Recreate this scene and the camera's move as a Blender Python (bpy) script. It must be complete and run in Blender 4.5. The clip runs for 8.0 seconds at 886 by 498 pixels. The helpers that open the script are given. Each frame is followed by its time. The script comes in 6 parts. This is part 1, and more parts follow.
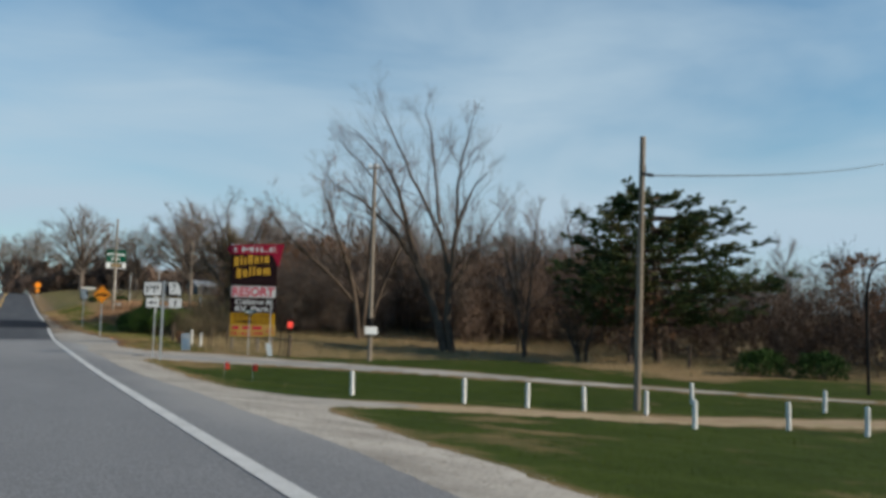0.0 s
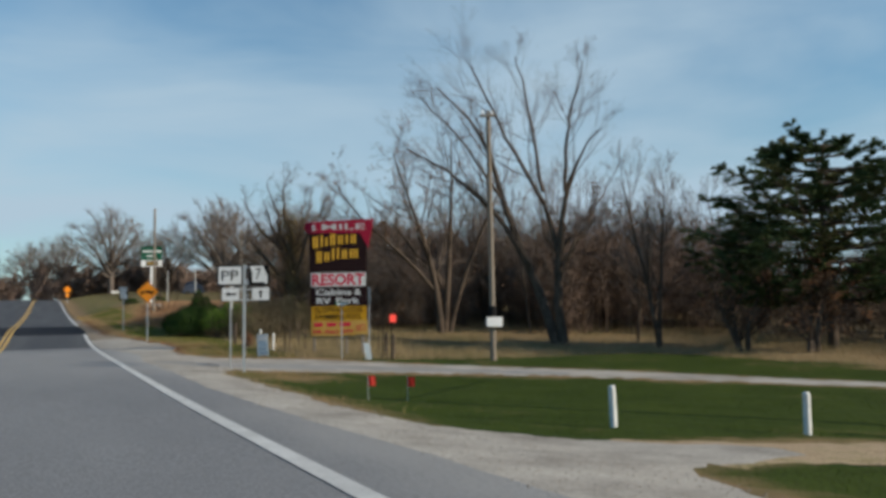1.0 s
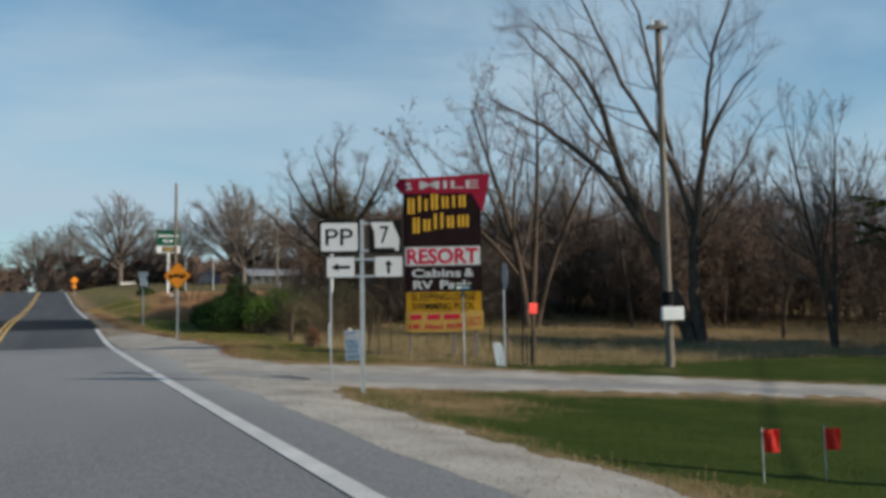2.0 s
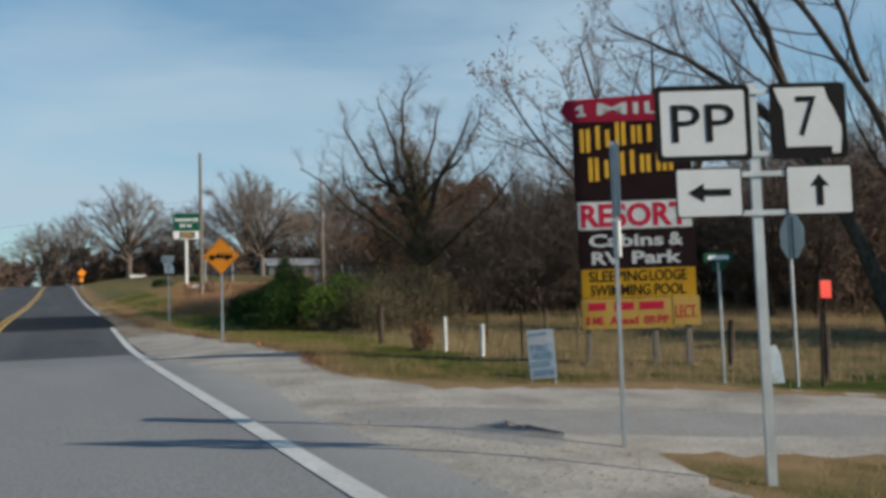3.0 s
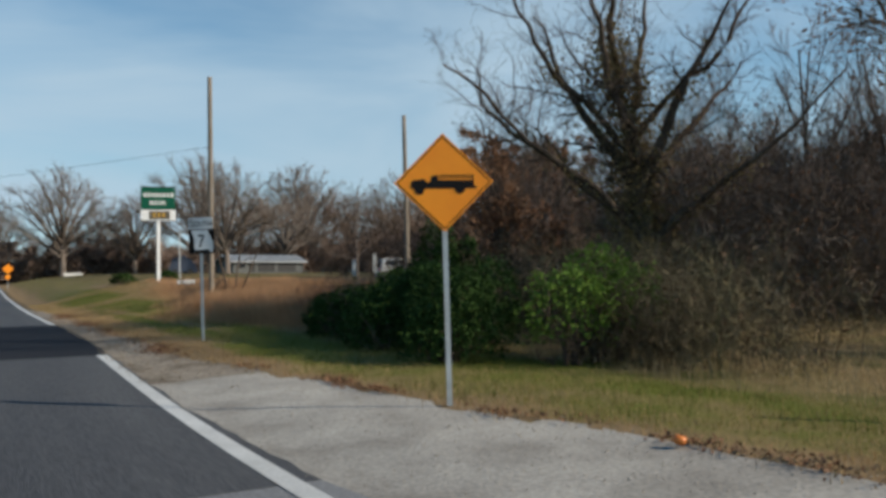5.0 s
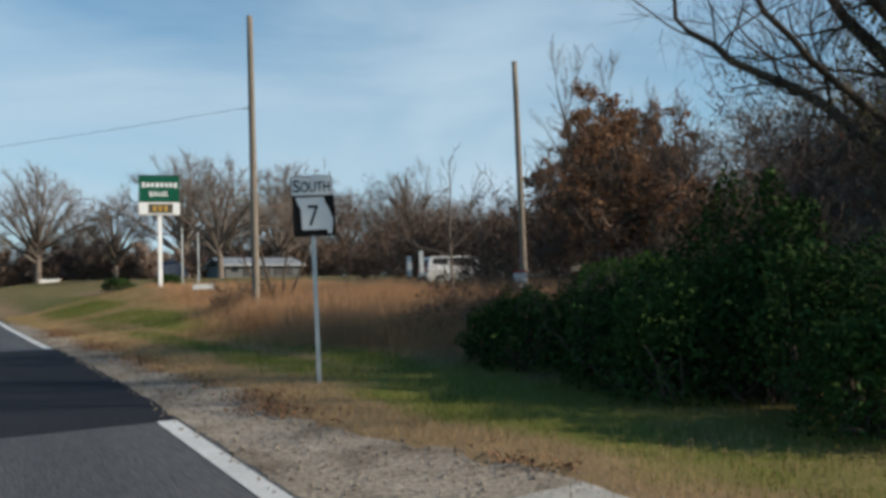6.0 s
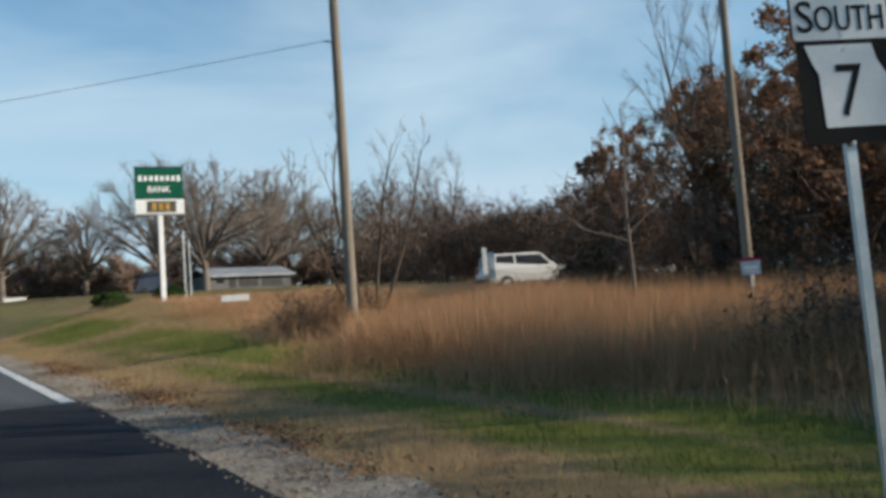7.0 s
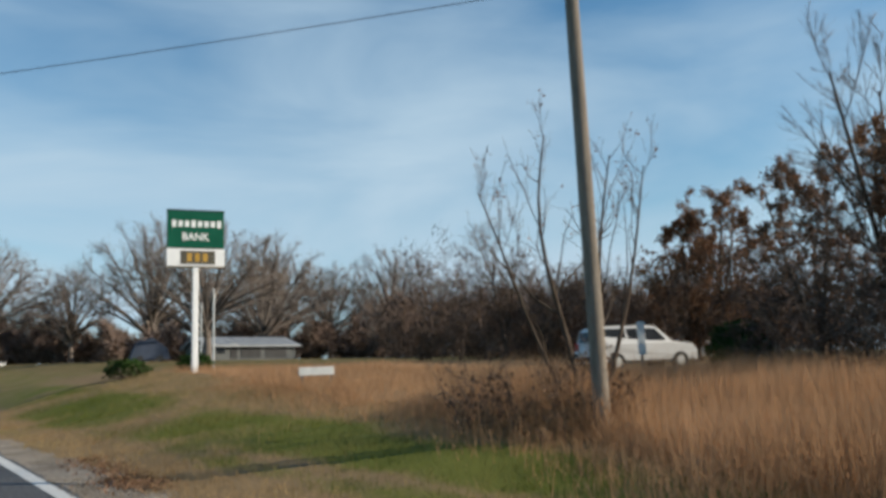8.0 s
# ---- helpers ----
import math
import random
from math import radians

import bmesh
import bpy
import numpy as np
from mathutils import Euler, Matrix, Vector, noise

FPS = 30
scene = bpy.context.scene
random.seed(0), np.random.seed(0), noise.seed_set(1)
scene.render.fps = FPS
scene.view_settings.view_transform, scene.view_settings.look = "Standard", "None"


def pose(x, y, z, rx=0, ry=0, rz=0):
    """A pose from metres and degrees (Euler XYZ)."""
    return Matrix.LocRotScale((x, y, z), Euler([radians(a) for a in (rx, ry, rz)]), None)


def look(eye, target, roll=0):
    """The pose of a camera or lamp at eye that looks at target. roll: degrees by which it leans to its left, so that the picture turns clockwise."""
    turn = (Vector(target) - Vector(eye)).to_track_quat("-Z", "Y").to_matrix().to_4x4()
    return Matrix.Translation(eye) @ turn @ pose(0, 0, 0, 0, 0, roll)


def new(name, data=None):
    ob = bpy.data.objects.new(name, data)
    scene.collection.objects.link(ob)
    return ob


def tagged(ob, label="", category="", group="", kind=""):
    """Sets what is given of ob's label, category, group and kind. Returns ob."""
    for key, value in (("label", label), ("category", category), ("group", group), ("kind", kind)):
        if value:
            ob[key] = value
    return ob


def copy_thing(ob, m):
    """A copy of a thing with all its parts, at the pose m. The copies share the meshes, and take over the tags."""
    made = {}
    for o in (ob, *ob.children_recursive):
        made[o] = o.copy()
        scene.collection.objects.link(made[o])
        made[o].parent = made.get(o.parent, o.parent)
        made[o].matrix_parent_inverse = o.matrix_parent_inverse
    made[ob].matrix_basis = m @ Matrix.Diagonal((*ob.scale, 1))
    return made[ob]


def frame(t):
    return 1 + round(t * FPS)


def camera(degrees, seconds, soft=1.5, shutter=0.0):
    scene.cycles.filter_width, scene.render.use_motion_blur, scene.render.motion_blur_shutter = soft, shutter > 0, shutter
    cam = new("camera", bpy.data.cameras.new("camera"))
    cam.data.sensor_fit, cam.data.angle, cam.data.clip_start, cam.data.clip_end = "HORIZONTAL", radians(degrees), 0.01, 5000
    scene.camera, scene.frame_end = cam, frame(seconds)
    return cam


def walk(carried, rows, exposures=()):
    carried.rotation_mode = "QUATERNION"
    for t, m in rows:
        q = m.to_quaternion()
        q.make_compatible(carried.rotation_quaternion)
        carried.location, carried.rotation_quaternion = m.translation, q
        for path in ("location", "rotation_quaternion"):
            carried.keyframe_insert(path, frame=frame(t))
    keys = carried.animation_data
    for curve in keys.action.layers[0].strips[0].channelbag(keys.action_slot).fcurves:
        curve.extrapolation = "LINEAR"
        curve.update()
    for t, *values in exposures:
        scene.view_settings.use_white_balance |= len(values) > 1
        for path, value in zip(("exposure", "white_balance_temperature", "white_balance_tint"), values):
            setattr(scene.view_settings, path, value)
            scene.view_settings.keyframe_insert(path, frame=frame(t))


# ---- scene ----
cam = camera(56.9, 8.0, soft=3.6)
PATH = [
    (0, (-0.028, -3.068, 1.467), (0.888, -1.3, 1.653), 1.2),
    (0.5, (-0.081, 1.902, 1.417), (0.802, 3.689, 1.574), 0.8),
    (1, (-0.106, 6.872, 1.341), (0.765, 8.665, 1.508), -1.0),
    (2.5, (0.105, 21.821, 1.29), (0.957, 23.625, 1.431), -1.0),
    (3, (0.142, 26.395, 1.344), (0.991, 28.201, 1.471), -1.8),
    (3.5, (0.126, 30.887, 1.4), (1.014, 32.675, 1.516), -2.2),
    (4, (-0.026, 35.302, 1.395), (0.913, 37.062, 1.541), -1.6),
    (4.5, (-0.079, 39.513, 1.448), (0.899, 41.253, 1.586), -2.0),
    (5, (-0.095, 43.809, 1.534), (0.894, 45.543, 1.665), -1.6),
    (6.5, (0.101, 56.284, 1.934), (1.17, 57.969, 2.068), -3.2),
    (7, (0.099, 60.194, 2.075), (1.205, 61.853, 2.223), -4.1),
    (7.5, (0.011, 63.656, 2.279), (1.193, 65.242, 2.574), -4.0),
    (8, (0.027, 67.306, 2.4), (1.163, 68.917, 2.733), -2.5),
]
walk(cam, [(t, look(e, g, r)) for t, e, g, r in PATH], exposures=[(0, 0.08), (2.5, 0.02), (3.5, 0.08), (5, 0.13), (6.5, 0.28), (7.5, 0.36), (8, 0.24)])

# ---------------------------------------------------------------- light
SUN_AZ, SUN_EL = radians(133), radians(26.5)
sun_way = Vector((math.sin(SUN_AZ) * math.cos(SUN_EL), math.cos(SUN_AZ) * math.cos(SUN_EL), math.sin(SUN_EL)))
sun_data = bpy.data.lights.new("sun", "SUN")
sun_data.energy, sun_data.angle, sun_data.color = 5.0, radians(0.55), (1.0, 0.88, 0.7)
sun = new("sun", sun_data)
sun.matrix_basis = look(sun_way * 50, (0, 0, 0))

world = bpy.data.worlds.new("sky")
scene.world = world
world.use_nodes = True
wt = world.node_tree
wt.nodes.clear()


def node(tree, kind, **settings):
    n = tree.nodes.new(kind)
    for key, value in settings.items():
        if key == "blend":
            n.blend_type = value
        elif key == "dtype":
            n.data_type = value
        elif key == "op":
            n.operation = value
        else:
            n.inputs[key.replace("_", " ")].default_value = value
    return n


w_out = node(wt, "ShaderNodeOutputWorld")
w_bg = node(wt, "ShaderNodeBackground", Strength=0.066)
w_sky = node(wt, "ShaderNodeTexSky")
w_sky.sky_type, w_sky.sun_disc = "NISHITA", False
w_sky.sun_elevation, w_sky.sun_rotation = SUN_EL, SUN_AZ
w_sky.air_density, w_sky.dust_density, w_sky.ozone_density = 1.3, 0.2, 2.5
w_co = node(wt, "ShaderNodeTexCoord")
w_map = node(wt, "ShaderNodeMapping")
w_map.inputs["Scale"].default_value = (1.0, 1.0, 3.4)
w_map.inputs["Rotation"].default_value = (0.0, radians(9), radians(20))
w_noise = node(wt, "ShaderNodeTexNoise", Scale=2.0, Detail=6.0, Roughness=0.5, Distortion=0.5)
w_sep = node(wt, "ShaderNodeSeparateXYZ")
w_up = node(wt, "ShaderNodeMath", op="MULTIPLY_ADD")      # the veil thins out with height
w_up.inputs[1].default_value, w_up.inputs[2].default_value = -1.7, -0.3
w_side = node(wt, "ShaderNodeMath", op="MULTIPLY_ADD")    # and thickens towards the sun's side
w_side.inputs[1].default_value = 0.42
w_cloud = node(wt, "ShaderNodeMath", op="MULTIPLY_ADD")
w_cloud.inputs[1].default_value = 2.3
w_cloud.use_clamp = True
w_tint = node(wt, "ShaderNodeMix", dtype="RGBA", blend="MULTIPLY")
w_tint.inputs["Factor"].default_value = 1.0
w_tint.inputs["B"].default_value = (1.0, 1.48, 1.66, 1)
w_mix = node(wt, "ShaderNodeMix", dtype="RGBA")
w_mix.inputs["B"].default_value = (6.3, 8.3, 9.9, 1)
wt.links.new(w_co.outputs["Generated"], w_map.inputs["Vector"])
wt.links.new(w_co.outputs["Generated"], w_sep.inputs["Vector"])
wt.links.new(w_map.outputs["Vector"], w_noise.inputs["Vector"])
wt.links.new(w_sep.outputs["Z"], w_up.inputs[0])
wt.links.new(w_sep.outputs["X"], w_side.inputs[0])
wt.links.new(w_up.outputs["Value"], w_side.inputs[2])
wt.links.new(w_noise.outputs["Fac"], w_cloud.inputs[0])
wt.links.new(w_side.outputs["Value"], w_cloud.inputs[2])
wt.links.new(w_cloud.outputs["Value"], w_mix.inputs["Factor"])
wt.links.new(w_sky.outputs["Color"], w_tint.inputs["A"])
wt.links.new(w_tint.outputs["Result"], w_mix.inputs["A"])
wt.links.new(w_mix.outputs["Result"], w_bg.inputs["Color"])
wt.links.new(w_bg.outputs["Background"], w_out.inputs["Surface"])


# ---------------------------------------------------------------- materials
def surface(name, colors, scale=3.0, rough=0.8, bump=0.0, bump_scale=40.0, metal=0.0, fine=0.25, fine_scale=60.0,
            island=0.0, per_object=0.0, stretch=(1, 1, 1), gloss=0.5, dust=None, thin=0.0):
    """Two or three colours mixed by broad noise, fine grain on top, bump; island/per_object: spread of brightness."""
    m = bpy.data.materials.new(name)
    m.use_nodes = True
    t = m.node_tree
    t.nodes.clear()
    out = node(t, "ShaderNodeOutputMaterial")
    bsdf = node(t, "ShaderNodeBsdfPrincipled", Roughness=rough, Metallic=metal, Specular_IOR_Level=gloss)
    t.links.new(bsdf.outputs["BSDF"], out.inputs["Surface"])
    geo = node(t, "ShaderNodeNewGeometry")
    mp = node(t, "ShaderNodeMapping")
    mp.inputs["Scale"].default_value = stretch
    t.links.new(geo.outputs["Position"], mp.inputs["Vector"])
    broad = node(t, "ShaderNodeTexNoise", Scale=scale, Detail=5.0, Roughness=0.6)
    t.links.new(mp.outputs["Vector"], broad.inputs["Vector"])
    ramp = node(t, "ShaderNodeValToRGB")
    cr = ramp.color_ramp
    n = len(colors)
    cr.elements[0].position, cr.elements[1].position = 0.32, 0.68
    for i in range(n - 2):
        cr.elements.new(0.32 + 0.36 * (i + 1) / (n - 1))
    for e, c in zip(cr.elements, colors):
        e.color = (*c, 1)
    t.links.new(broad.outputs["Fac"], ramp.inputs["Fac"])
    col = ramp.outputs["Color"]
    if fine:
        grain = node(t, "ShaderNodeTexNoise", Scale=fine_scale, Detail=3.0)
        t.links.new(mp.outputs["Vector"], grain.inputs["Vector"])
        rng = node(t, "ShaderNodeMapRange", From_Min=0.3, From_Max=0.7, To_Min=1 - fine, To_Max=1 + fine)
        t.links.new(grain.outputs["Fac"], rng.inputs["Value"])
        mul = node(t, "ShaderNodeMix", dtype="RGBA", blend="MULTIPLY")
        mul.inputs["Factor"].default_value = 1.0
        t.links.new(col, mul.inputs["A"])
        t.links.new(rng.outputs["Result"], mul.inputs["B"])
        col = mul.outputs["Result"]
    for amount, source in ((island, geo.outputs["Random Per Island"]), (per_object, None)):
        if amount:
            src = source or node(t, "ShaderNodeObjectInfo").outputs["Random"]
            rng = node(t, "ShaderNodeMapRange", To_Min=1 - amount, To_Max=1 + amount)
            t.links.new(src, rng.inputs["Value"])
            mul = node(t, "ShaderNodeMix", dtype="RGBA", blend="MULTIPLY")
            mul.inputs["Factor"].default_value = 1.0
            t.links.new(col, mul.inputs["A"])
            t.links.new(rng.outputs["Result"], mul.inputs["B"])
            col = mul.outputs["Result"]
    if dust:        # pale grit lying on the surface, by the mesh's own "dust" value
        att = node(t, "ShaderNodeAttribute")
        att.attribute_name = "dust"
        mixd = node(t, "ShaderNodeMix", dtype="RGBA")
        t.links.new(att.outputs["Fac"], mixd.inputs["Factor"])
        t.links.new(col, mixd.inputs["A"])
        mixd.inputs["B"].default_value = (*dust, 1)
        col = mixd.outputs["Result"]
    t.links.new(col, bsdf.inputs["Base Color"])
    if thin:        # blades and leaves let some light through
        back = node(t, "ShaderNodeBsdfTranslucent")
        t.links.new(col, back.inputs["Color"])
        blend = node(t, "ShaderNodeMixShader")
        blend.inputs["Fac"].default_value = thin
        t.links.new(bsdf.outputs["BSDF"], blend.inputs[1])
        t.links.new(back.outputs["BSDF"], blend.inputs[2])
        t.links.new(blend.outputs["Shader"], out.inputs["Surface"])
    if bump:
        bn = node(t, "ShaderNodeTexNoise", Scale=bump_scale, Detail=4.0)
        t.links.new(mp.outputs["Vector"], bn.inputs["Vector"])
        bp = node(t, "ShaderNodeBump", Strength=bump, Distance=0.02)
        t.links.new(bn.outputs["Fac"], bp.inputs["Height"])
        t.links.new(bp.outputs["Normal"], bsdf.inputs["Normal"])
    return m


M_ASPHALT = surface("asphalt_worn", [(0.156, 0.159, 0.166), (0.196, 0.199, 0.205)], 0.35, 0.85, 0.5, 90, fine=0.22, fine_scale=45, stretch=(1, 0.25, 1), gloss=0.3, dust=(0.315, 0.31, 0.297))
M_ASPHALT_NEW = surface("asphalt_dark", [(0.05, 0.051, 0.057), (0.085, 0.086, 0.09)], 0.7, 0.8, 0.5, 90, fine=0.25, fine_scale=45, stretch=(1, 0.06, 1), gloss=0.2)
M_ASPHALT_BLACK = surface("asphalt_fresh", [(0.016, 0.018, 0.024), (0.024, 0.026, 0.032)], 0.4, 0.95, 0.5, 90, fine=0.25, fine_scale=45, stretch=(1, 0.25, 1), gloss=0.08)
M_DIRT_GRAVEL = surface("gravel_dirty", [(0.13, 0.105, 0.08), (0.235, 0.2, 0.16), (0.285, 0.245, 0.2)], 1.3, 0.95, 1.0, 25, fine=0.4, fine_scale=20, gloss=0.1)
M_GRAVEL = surface("gravel_pale", [(0.22, 0.203, 0.181), (0.318, 0.299, 0.269), (0.394, 0.372, 0.334)], 0.7, 0.95, 0.5, 28, fine=0.2, fine_scale=22, gloss=0.1)
M_CHIPSEAL = surface("side_road_grey", [(0.209, 0.2035, 0.198), (0.275, 0.2695, 0.2585)], 0.5, 0.9, 0.6, 50, fine=0.25, fine_scale=30, gloss=0.3)
M_TRACK = surface("dirt_track", [(0.26, 0.185, 0.11), (0.34, 0.26, 0.17), (0.2, 0.17, 0.08)], 0.9, 0.95, 0.8, 25, fine=0.3, fine_scale=25, gloss=0.1)
M_LINE = surface("road_paint_white", [(0.4224, 0.4224, 0.4092), (0.5632, 0.5632, 0.5456)], 1.3, 0.6, 0.3, 60, fine=0.12, fine_scale=30)
M_YELLOW = surface("road_paint_yellow", [(0.55, 0.32, 0.05), (0.65, 0.4, 0.07)], 1.3, 0.6, 0.3, 60, fine=0.12)
M_BARK = surface("bark_grey", [(0.056, 0.043, 0.034), (0.112, 0.086, 0.067)], 3.0, 0.95, 0.8, 18, fine=0.35, fine_scale=14, stretch=(1, 1, 0.3), gloss=0.1)
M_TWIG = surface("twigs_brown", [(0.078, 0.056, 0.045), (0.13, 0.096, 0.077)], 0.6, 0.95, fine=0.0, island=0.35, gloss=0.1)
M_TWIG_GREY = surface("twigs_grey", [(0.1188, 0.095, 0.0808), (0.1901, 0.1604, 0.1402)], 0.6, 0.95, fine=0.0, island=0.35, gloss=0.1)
M_SPRAY = surface("brush_sprays", [(0.088, 0.061, 0.049), (0.136, 0.096, 0.075), (0.172, 0.123, 0.099)], 0.2, 0.95, fine=0.0, island=0.4, gloss=0.1)
M_THICKET = surface("thicket_twigs", [(0.086, 0.06, 0.046), (0.136, 0.096, 0.072), (0.172, 0.123, 0.095)], 0.35, 0.95, fine=0.0, island=0.4, gloss=0.1)
M_LEAF_BROWN = surface("leaves_brown", [(0.15, 0.075, 0.046), (0.23, 0.125, 0.072), (0.2, 0.125, 0.082)], 0.8, 0.8, fine=0.0, island=0.4, gloss=0.1, thin=0.3)
M_LITTER = surface("leaf_litter", [(0.1, 0.05, 0.03), (0.17, 0.092, 0.055), (0.2, 0.13, 0.085)], 0.9, 0.9, fine=0.0, island=0.4, gloss=0.1)
M_BRAMBLE = surface("bramble_stems", [(0.088, 0.07, 0.044), (0.135, 0.11, 0.07), (0.1, 0.095, 0.045)], 0.5, 0.95, fine=0.0, island=0.35, gloss=0.1)
M_LEAF_DARK = surface("dead_leaves_dark", [(0.066, 0.0408, 0.0288), (0.12, 0.0744, 0.048)], 0.5, 0.9, fine=0.0, island=0.4, gloss=0.1)
M_LEAF_VINE = surface("vine_leaves", [(0.13, 0.115, 0.05), (0.2, 0.155, 0.075), (0.24, 0.17, 0.09)], 0.7, 0.95, fine=0.0, island=0.4, gloss=0.1, thin=0.3)
M_LEAF_GREEN = surface("evergreen_leaves", [(0.018, 0.04, 0.011), (0.04, 0.075, 0.018)], 0.8, 0.95, fine=0.0, island=0.45, gloss=0.1)
M_LEAF_LIGHT = surface("bright_leaves", [(0.064, 0.12, 0.02), (0.112, 0.184, 0.036)], 0.8, 0.95, fine=0.0, island=0.45, gloss=0.1, thin=0.3)
M_CEDAR = surface("cedar_needles", [(0.036, 0.068, 0.03), (0.08, 0.108, 0.045), (0.14, 0.125, 0.055)], 0.5, 0.95, fine=0.0, island=0.45, gloss=0.1)
M_GRASS = surface("lawn_blades", [(0.024, 0.046, 0.003), (0.038, 0.066, 0.006), (0.085, 0.088, 0.02)], 0.7, 0.95, fine=0.0, island=0.4, gloss=0.1)
M_DRY = surface("dry_grass_blades", [(0.2565, 0.1688, 0.081), (0.378, 0.2633, 0.135), (0.189, 0.1688, 0.0675)], 0.5, 0.8, fine=0.0, island=0.35, gloss=0.1, thin=0.35)
M_VERGE = surface("verge_blades", [(0.085, 0.105, 0.022), (0.12, 0.138, 0.03), (0.19, 0.172, 0.06)], 0.6, 0.95, fine=0.0, island=0.35, gloss=0.1, thin=0.35)
M_MEADOW = surface("meadow_blades", [(0.24, 0.18, 0.1), (0.37, 0.285, 0.165), (0.17, 0.155, 0.07)], 0.35, 0.9, fine=0.0, island=0.35, gloss=0.1, thin=0.3)
M_SEDGE = surface("tall_tan_grass", [(0.385, 0.222, 0.118), (0.51, 0.312, 0.178)], 0.3, 0.9, fine=0.0, island=0.15, gloss=0.1, thin=0.45)
M_WOOD = surface("weathered_pole_wood", [(0.15, 0.125, 0.1), (0.25, 0.21, 0.17)], 2.5, 0.9, 0.5, 30, fine=0.2, fine_scale=25, stretch=(6, 6, 0.5))
M_STEEL = surface("galvanised_steel", [(0.42, 0.44, 0.45), (0.55, 0.57, 0.58)], 4.0, 0.5, 0.05, 30, metal=0.6, fine=0.08)
M_WHITE = surface("white_paint", [(0.72, 0.73, 0.74), (0.82, 0.82, 0.82)], 2.0, 0.5, fine=0.05)
# sheeting white dulled, with the shade on the sign faces put into it
M_SHEETING = surface("shaded_sheeting", [(0.56, 0.57, 0.58), (0.64, 0.65, 0.66)], 2.0, 0.5, fine=0.05)
# duller white for sign lettering and the yard sign header
M_SIGN_WHITE = surface("dull_sign_white", [(0.46, 0.47, 0.48), (0.56, 0.565, 0.57)], 3.0, 0.8, fine=0.1, fine_scale=25, gloss=0.12)
M_WHITE_WOOD = surface("whitewashed_wood", [(0.52, 0.535, 0.53), (0.68, 0.685, 0.675)], 6.0, 0.8, 0.3, 40, fine=0.12)
M_BLACK = surface("black_paint", [(0.008, 0.008, 0.009), (0.013, 0.013, 0.014)], 2.0, 0.85, fine=0.1, gloss=0.12)
M_BROWNBLACK = surface("dark_brown_board", [(0.014, 0.006, 0.007), (0.02, 0.01, 0.011)], 2.0, 0.9, fine=0.15, gloss=0.12)
M_RED = surface("dark_red_board", [(0.26, 0.012, 0.035), (0.33, 0.018, 0.045)], 1.5, 0.85, fine=0.1, gloss=0.12)
M_RED_TEXT = surface("red_letters", [(0.45, 0.015, 0.045), (0.52, 0.02, 0.06)], 2.0, 0.85, fine=0.05, gloss=0.12)
M_GOLD = surface("golden_letters", [(0.62, 0.33, 0.03), (0.74, 0.42, 0.05)], 2.0, 0.85, fine=0.08, gloss=0.12)
M_GOLD_BOARD = surface("golden_board", [(0.44, 0.225, 0.012), (0.52, 0.28, 0.022)], 1.5, 0.85, fine=0.08, gloss=0.12)
M_TAN_BOARD = surface("faded_yellow_board", [(0.42, 0.25, 0.05), (0.5, 0.31, 0.085)], 1.5, 0.85, fine=0.1, gloss=0.12)
M_WARN = surface("warning_amber", [(0.84, 0.25, 0.004), (0.92, 0.3, 0.006)], 1.5, 0.45, fine=0.04)
M_GREEN = surface("sign_green", [(0.006, 0.075, 0.045), (0.009, 0.095, 0.058)], 1.5, 0.85, fine=0.06, gloss=0.12)
M_BLUE = surface("faded_blue_paint", [(0.1, 0.19, 0.3), (0.3, 0.38, 0.45)], 5.0, 0.7, fine=0.15)
M_PALEBLUE = surface("pale_blue_board", [(0.36, 0.45, 0.52), (0.52, 0.58, 0.62)], 5.0, 0.7, fine=0.12)
M_ORANGE = surface("fluorescent_red_plastic", [(0.75, 0.03, 0.02), (0.85, 0.05, 0.03)], 3.0, 0.5, fine=0.05)
M_DISPLAY = surface("display_brown", [(0.06, 0.05, 0.035), (0.1, 0.085, 0.05)], 6.0, 0.3, fine=0.2)
M_GLASS = surface("dark_window_glass", [(0.015, 0.018, 0.022), (0.03, 0.034, 0.04)], 1.0, 0.12, fine=0.0, gloss=0.2)
M_CARPAINT = surface("white_car_paint", [(0.476, 0.4845, 0.493), (0.527, 0.5355, 0.544)], 1.0, 0.25, fine=0.03)
M_RUBBER = surface("rubber", [(0.018, 0.018, 0.018), (0.028, 0.028, 0.028)], 8.0, 0.85, fine=0.2)
M_ROOF = surface("grey_metal_roof", [(0.2, 0.215, 0.23), (0.3, 0.315, 0.33)], 0.8, 0.5, 0.2, 8, metal=0.2, fine=0.1)
# farmhouse wall tone, darkened to hold the shade on the walls
M_SIDING = surface("shaded_siding", [(0.072, 0.078, 0.081), (0.108, 0.114, 0.114)], 0.6, 0.8, fine=0.1)
# dark panels on the house wall, painted as the shade inside openings
M_SHADE = surface("opening_shade", [(0.03, 0.03, 0.032), (0.05, 0.05, 0.052)], 1.0, 0.9, fine=0.1)
M_WIRE = surface("cable_black", [(0.03, 0.03, 0.032), (0.05, 0.05, 0.05)], 2.0, 0.7, fine=0.1)
M_NAVY = surface("navy_tarpaulin", [(0.02, 0.03, 0.055), (0.035, 0.05, 0.085)], 1.5, 0.6, fine=0.15)
M_LEAF_FAR = surface("far_twig_mass", [(0.1392, 0.0983, 0.0786), (0.2211, 0.1605, 0.131)], 0.05, 0.95, fine=0.0, island=0.3, gloss=0.1)
